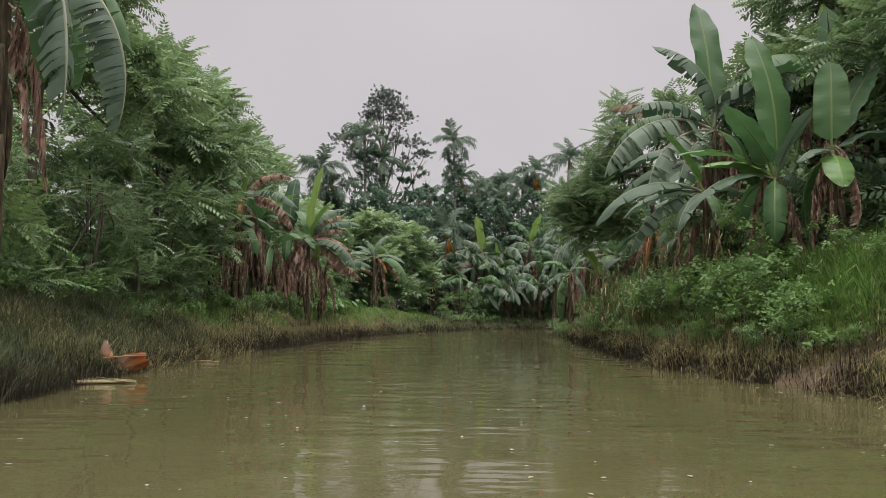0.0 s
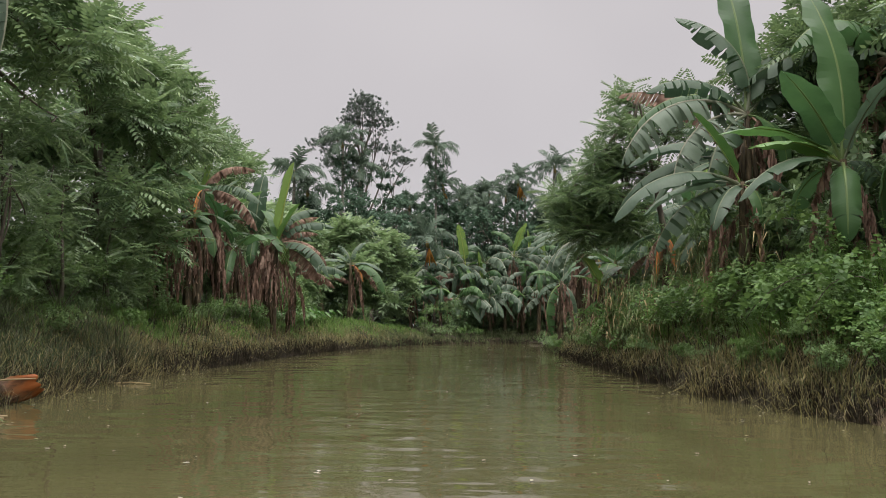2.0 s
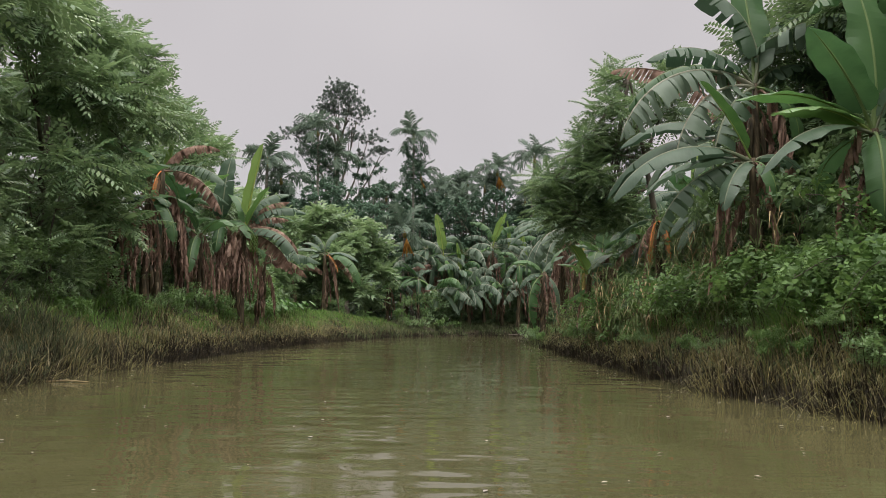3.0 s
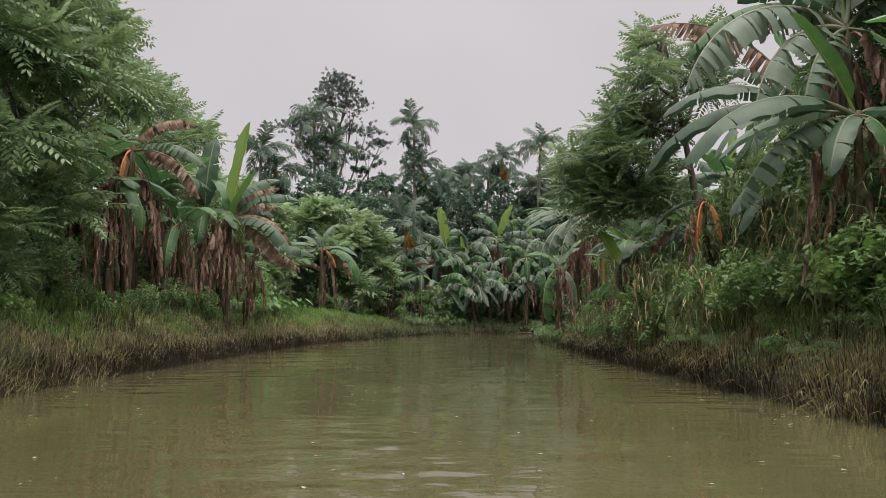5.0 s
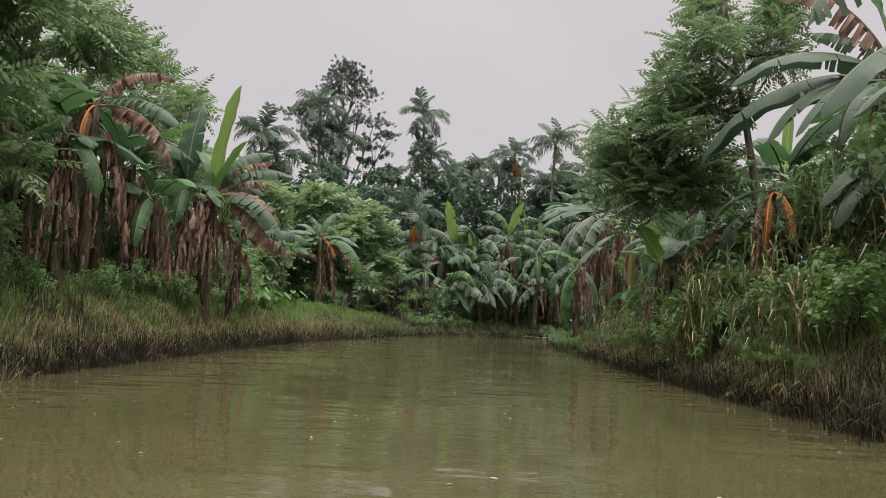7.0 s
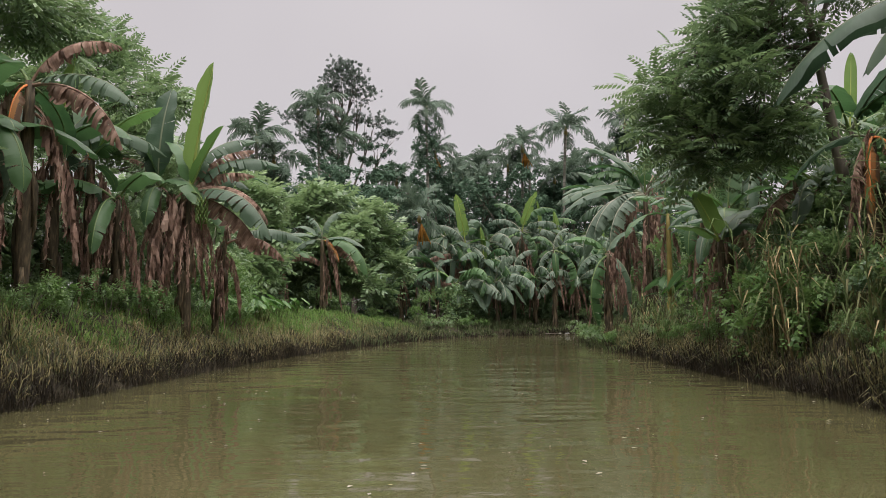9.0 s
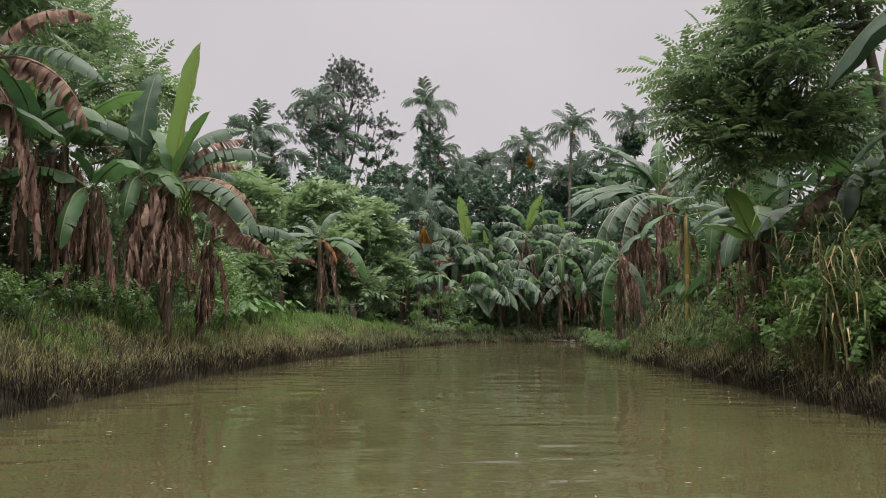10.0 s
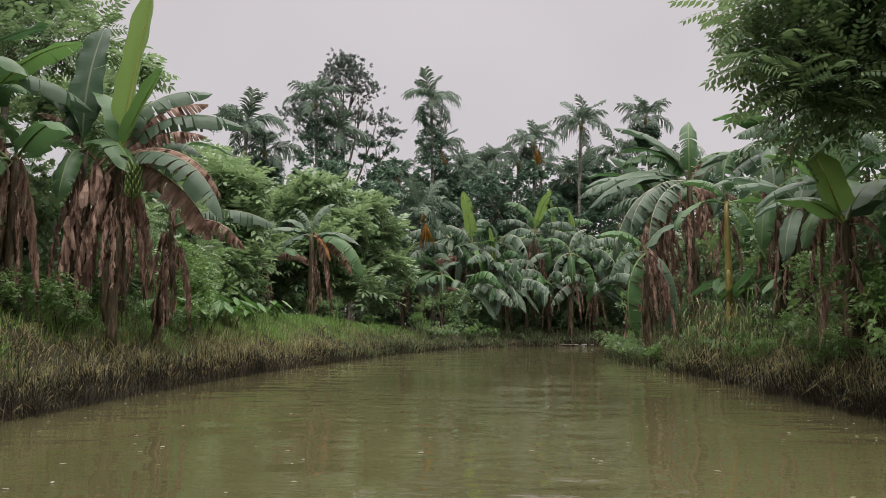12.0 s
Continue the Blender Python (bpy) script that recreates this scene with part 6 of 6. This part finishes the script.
# ---- broad-leaved herbs ----
def heart_leaf(name, material):
    s = Shape()
    n = 9
    for sg in (1, -1):
        v, uv = [], []
        for i in range(n):
            t = i / (n - 1)
            w = 0.34 * math.sin(math.pi * min(1, t * 0.92 + 0.08)) ** 0.8 * (1 - 0.35 * t)
            cx = t - 0.18 * (1 - t) ** 3
            for q in (0, 0.5, 1):
                v.append((cx - 0.16 * q * (1 - t), sg * w * q, 0.08 * q - 0.28 * t * t + 0.02 * math.sin(9 * t) * q))
                uv.append((sg * q, t))
        f = []
        for i in range(n - 1):
            for q in range(2):
                k = i * 3 + q
                f.append((k, k + 1, k + 4, k + 3) if sg > 0 else (k, k + 3, k + 4, k + 1))
        s.add(np.array(v), f, uv)
    return s.mesh(name, material)


HEART = [heart_leaf("heart_leaf", B_GREEN), heart_leaf("heart_leaf", blade_leaf("herb_leaf", (0.04, 0.115, 0.02), (0.08, 0.19, 0.033), (0.2, 0.15, 0.05), 0.0, 0.4, 0.35, 14.0))]


def taro(x, y, size, count, seed, bright=1):
    r = np.random.default_rng(seed)
    top = new("taro_plant")
    top.location = (x, y, gz(x, y) - 0.03)
    for i in range(count):
        a = i * 2.4 + r.normal(0, 0.3)
        k = size * r.uniform(0.6, 1.1)
        b = Vector((r.normal(0, 0.25) * size, r.normal(0, 0.25) * size, 0))
        s = Shape()
        e = np.array([math.cos(a) * 0.35 * k, math.sin(a) * 0.35 * k, 0.75 * k])
        tube(s, [(0, 0, 0), e * np.array([0.35, 0.35, 0.55]), e], [0.014, 0.011, 0.007], 5)
        st = part("stalk", s.mesh("stalk", CANE), top, Matrix.Translation(b))
        part("leaf_blade", HEART[bright], st, Matrix.Translation(Vector(e)) @ Matrix.Rotation(a, 4, "Z") @ Matrix.Rotation(r.uniform(0.1, 0.7), 4, "Y") @ Matrix.Scale(0.5 * k, 4))
    return tagged(top, "leafy taro-like herb with broad green leaves on the bank", "plant", "broad-leaved herbs on the banks")


for i, (x, y, k, c, b) in enumerate([(-4.6, 26.6, 0.5, 22, 1), (-4.3, 27.6, 0.5, 22, 1), (-4.9, 28.4, 0.55, 22, 1), (-4.2, 29.0, 0.5, 20, 1), (-5.0, 30.2, 0.6, 20, 1), (-4.7, 25.7, 0.45, 18, 1), (5.9, 21.6, 0.9, 10, 0), (6.0, 23.4, 0.9, 10, 0), (6.2, 25.8, 1.0, 10, 0), (6.5, 26.9, 1.1, 10, 1), (6.4, 29.0, 1.0, 10, 0), (5.3, 22.4, 0.7, 9, 1), (-4.2, 31.2, 0.5, 14, 1)]):
    taro(x, y, k * (1.15 if x < 0 else 1.0), c, 560 + i, b)


# ---- creepers that hang over the right bank ----
def creeper(x, y, seed, drop=1.0, leaf=WHORL_SMALL, dense=5):
    r = np.random.default_rng(seed)
    top = new("creeper")
    z = gz(x, y)
    top.location = (x, y, z)
    s, pos = Shape(), []
    for i in range(9):
        p = bent((r.normal(0, 0.25), r.normal(0, 0.4), 0.05), (-0.9 + r.normal(0, 0.3), r.normal(0, 0.5), 0.9), 1.1 * drop * r.uniform(0.7, 1.2), 2.0, 8, r, 0.08)
        p[:, 2] = np.maximum(p[:, 2], heights(p[:, 0] + x, p[:, 1] + y) - z + 0.05)
        tube(s, p, np.full(len(p), 0.005), 4)
        for k in range(1, len(p)):
            for _ in range(dense):
                pos.append(p[k] + r.normal(0, 0.07 if dense < 9 else 0.12, 3) + (0, 0, 0.04))
    pos = np.array(pos)
    n = len(pos)
    v, f = scatter(leaf[0], leaf[1], pos, r.uniform(0, 6.28, n), r.normal(0, 0.5, n), r.normal(0, 0.5, n), r.uniform(0.7, 1.2, n))
    part("vine_stem", s.mesh("vine_stem", BARK), top)
    part("foliage", quick_mesh("foliage", v, f, G_BRIGHT), top)
    return tagged(top, "bright green creeper sprawling down the bank", "creeper", "creepers on the bank")


for i, (x, y) in enumerate([(5.4, 10.6), (5.2, 12.2), (5.2, 14.4), (5.3, 16.4), (5.1, 18.8), (5.2, 20.8)]):
    creeper(x, y, 600 + i)


for i, (x, y) in enumerate([(5.25, 9.4), (5.2, 10.3), (5.25, 12.9)]):
    creeper(x, y, 620 + i, 0.42, TRIFOIL, 22)


# ---- things at the water's edge ----
def sheath(name, x, y, rz, ln, wd, material, label, lift=0.05, span=70, turn=(18, 0)):
    """A curled, torn piece of husk, blunt at one end and drawn to a point at the other."""
    r = np.random.default_rng(int(abs(x * 100)))
    s = Shape()
    n, k = 14, 11
    rag = np.cumsum(r.normal(0, 0.018, (2, n)), 1)
    v = []
    for shell in (0.0, 0.012):
        for i in range(n):
            t = i / (n - 1)
            w = wd * (0.12 + 0.88 * math.sin(math.pi * min(1, 0.66 * t + 0.02)) ** 0.8) * (1 - 0.25 * max(0, t - 0.8) / 0.2)
            for j in range(k):
                u = 2 * j / (k - 1) - 1
                a = math.radians(span) * u * (1 + (rag[0, i] if u > 0 else rag[1, i]) * 3)
                q = w - shell + 0.006 * math.sin(17 * u + 5 * t)
                v.append((ln * (t - 0.5) + 0.04 * ln * math.sin(7 * u) * t, q * math.sin(a), -0.45 * q * math.cos(a) + 0.03 * math.sin(9 * t) * u + 0.1 * ln * (2 * t - 1) ** 2))
    f = []
    for sh in range(2):
        for i in range(n - 1):
            for j in range(k - 1):
                q = sh * n * k + i * k + j
                f.append((q, q + 1, q + k + 1, q + k) if sh else (q, q + k, q + k + 1, q + 1))
    for i in range(n - 1):
        for j in (0, k - 1):
            q = i * k + j
            f.append((q, q + k, q + k + n * k, q + n * k))
    s.add(np.array(v), f)
    ob = new(name, s.mesh(name, material))
    ob.location, ob.rotation_euler = (x, y, lift), (radians(turn[0]), radians(turn[1]), radians(rz))
    return tagged(ob, label, "dead husk")


def husk_mat():
    """A dead sheath: pale pinkish skin that turns to rust orange towards one end, with dark stains."""
    m, n, l = nodes_of("husk")
    co, sep = n.new("ShaderNodeTexCoord"), n.new("ShaderNodeSeparateXYZ")
    l.new(co.outputs["Object"], sep.inputs[0])
    t = noise_tex(n, l, 6.0, 5, None, (0.8, 3, 2))
    mix = n.new("ShaderNodeMath"); mix.operation = "MULTIPLY_ADD"
    l.new(t, mix.inputs[0]); mix.inputs[1].default_value = 0.35; l.new(sep.outputs[0], mix.inputs[2])
    c = ramp(n, l, mix.outputs[0], [(0.1, (0.34, 0.24, 0.19)), (0.24, (0.4, 0.19, 0.09)), (0.4, (0.33, 0.105, 0.028))])
    c = blend(n, l, ramp(n, l, t, [(0.3, (0.75, 0.75, 0.75)), (0.5, (0, 0, 0))]), c, (0.07, 0.04, 0.028))
    return finish(m, n, l, c, 0.45, bump=t, bump_d=0.01, trans=0.15, spec=0.3)


HUSK = husk_mat()
HUSK_PALE = dry_stuff("pale_husk", (0.15, 0.11, 0.06), (0.33, 0.26, 0.14), (0.44, 0.4, 0.23), 0.5, 0.1, 6.0, (0.3, 2, 1))
sheath("dead_sheath", -3.48, 9.3, -10, 0.6, 0.15, HUSK, "orange-brown dead banana sheath stranded at the water's edge", 0.12, 52, (-72, -12))
sheath("dead_sheath", -3.66, 9.15, 20, 0.3, 0.09, HUSK, "brown pointed scrap of dead leaf upright in the reeds", 0.28, 60, (-80, 80))
ds = Shape()
tube(ds, [(-3.95, 9.1, 0.16), (-3.7, 9.03, 0.2), (-3.35, 9.0, 0.235), (-3.08, 9.02, 0.25)], [0.008, 0.012, 0.01, 0.006], 5)
tagged(new("dry_stem", ds.mesh("dry_stem", HUSK_PALE)), "straw-coloured dry stem lying across the husk", "stem")


def floating_stalk(x, y, rz):
    top = new("floating_leaf_stalk")
    top.location, top.rotation_euler = (x, y, 0.012), (0, 0, radians(rz))
    for i in range(4):
        s = Shape()
        o = 0.045 * (i - 1.5)
        tube(s, [(-0.55 + 0.05 * i, o * 0.4, 0), (0, o, 0.012), (0.5 - 0.1 * (i % 2), o * 1.7, 0.006)], [0.02, 0.018, 0.01], 6)
        part("stalk", s.mesh("stalk", HUSK_PALE), top)
    for i in range(3):
        s = Shape()
        strap(s, np.array([-0.1 + 0.15 * i, 0.0, 0.012]), np.array([0.8, 0.6 - 0.6 * i, 0.0]), 0.12, 0.42, 0.03)
        part("leaf_strip", s.mesh("leaf_strip", CANE), top)
    return tagged(top, "pale cut leaf stalk floating beside the reeds", "leaf stalk")


floating_stalk(-3.2, 7.85, 22)
tw = Shape()
tube(tw, [(-0.22, 0, 0), (0, 0.01, 0.012), (0.25, 0, 0.0)], [0.008, 0.011, 0.006], 5)
stick = new("floating_stick", tw.mesh("floating_stick", HUSK_PALE))
stick.location = (-3.35, 11.7, 0.008)
tagged(stick, "pale stick floating by the bank", "stick")

# pale litter on the far bank
for i, (x, y, k) in enumerate([(6.34, 46.6, 0.08), (6.0, 46.8, 0.06), (6.75, 46.9, 0.05)]):
    bm = bmesh.new()
    bmesh.ops.create_icosphere(bm, subdivisions=2, radius=1)
    rr = np.random.default_rng(i)
    for q in bm.verts:
        q.co *= rr.uniform(0.8, 1.15)
        q.co.z *= 0.45
    me = bpy.data.meshes.new("pale_stone")
    bm.to_mesh(me)
    bm.free()
    me.materials.append(dry_stuff("pale_stone", (0.12, 0.12, 0.11), (0.24, 0.24, 0.22), (0.42, 0.42, 0.4), 0.7, 0.0, 3.0, (1, 1, 1)) if i == 0 else bpy.data.materials["pale_stone"])
    st = new("pale_stone", me)
    st.location, st.scale = (x, y, 0.06), (k * 1.6, k, k)
    tagged(st, "pale grey stone lying at the foot of the bank", "stone")

# fallen branch at the foot of the far bank
fb = Shape()
tube(fb, bent((5.2, 46.35, 0.05), (1, 0.15, 0.05), 1.6, 0.05, 7), np.linspace(0.035, 0.012, 8), 6)
tagged(new("fallen_branch", fb.mesh("fallen_branch", BARK)), "bare pale branch lying along the far waterline", "branch")

# scraps of leaf and foam that drift on the water
r = np.random.default_rng(9)
n = 850
dy = 2 + 42 * r.random(n) ** 1.3
lo, hi = np.interp(dy, BANK_L[:, 1], BANK_L[:, 0]) + 0.3, np.interp(dy, BANK_R[:14, 1], BANK_R[:14, 0]) - 0.3
u = r.random(n)
u = np.where(r.random(n) < 0.35, np.where(u < 0.5, u * 0.16, 1 - (1 - u) * 0.16), u)
dx = lo + (hi - lo) * u
size = r.uniform(0.008, 0.026, n)
fl = np.array([(1, 0, 0), (0.2, 0.5, 0.1), (-1, 0.1, 0), (-0.1, -0.5, 0.06)])
v, f = scatter(fl, np.array([[0, 1, 2, 3]]), np.stack([dx, dy, np.full(n, 0.006)], 1), r.uniform(0, 6.28, n), np.zeros(n), np.zeros(n), size)
SCRAP = grass_mat("floating_scrap", [(0.25, 0.24, 0.12), (0.5, 0.48, 0.38), (0.62, 0.6, 0.5), (0.4, 0.38, 0.25), (0.3, 0.32, 0.1)])
tagged(new("floating_scraps", quick_mesh("floating_scraps", v, f, SCRAP)), "pale scraps of leaf drifting on the water", "floating debris", kind="stuff")
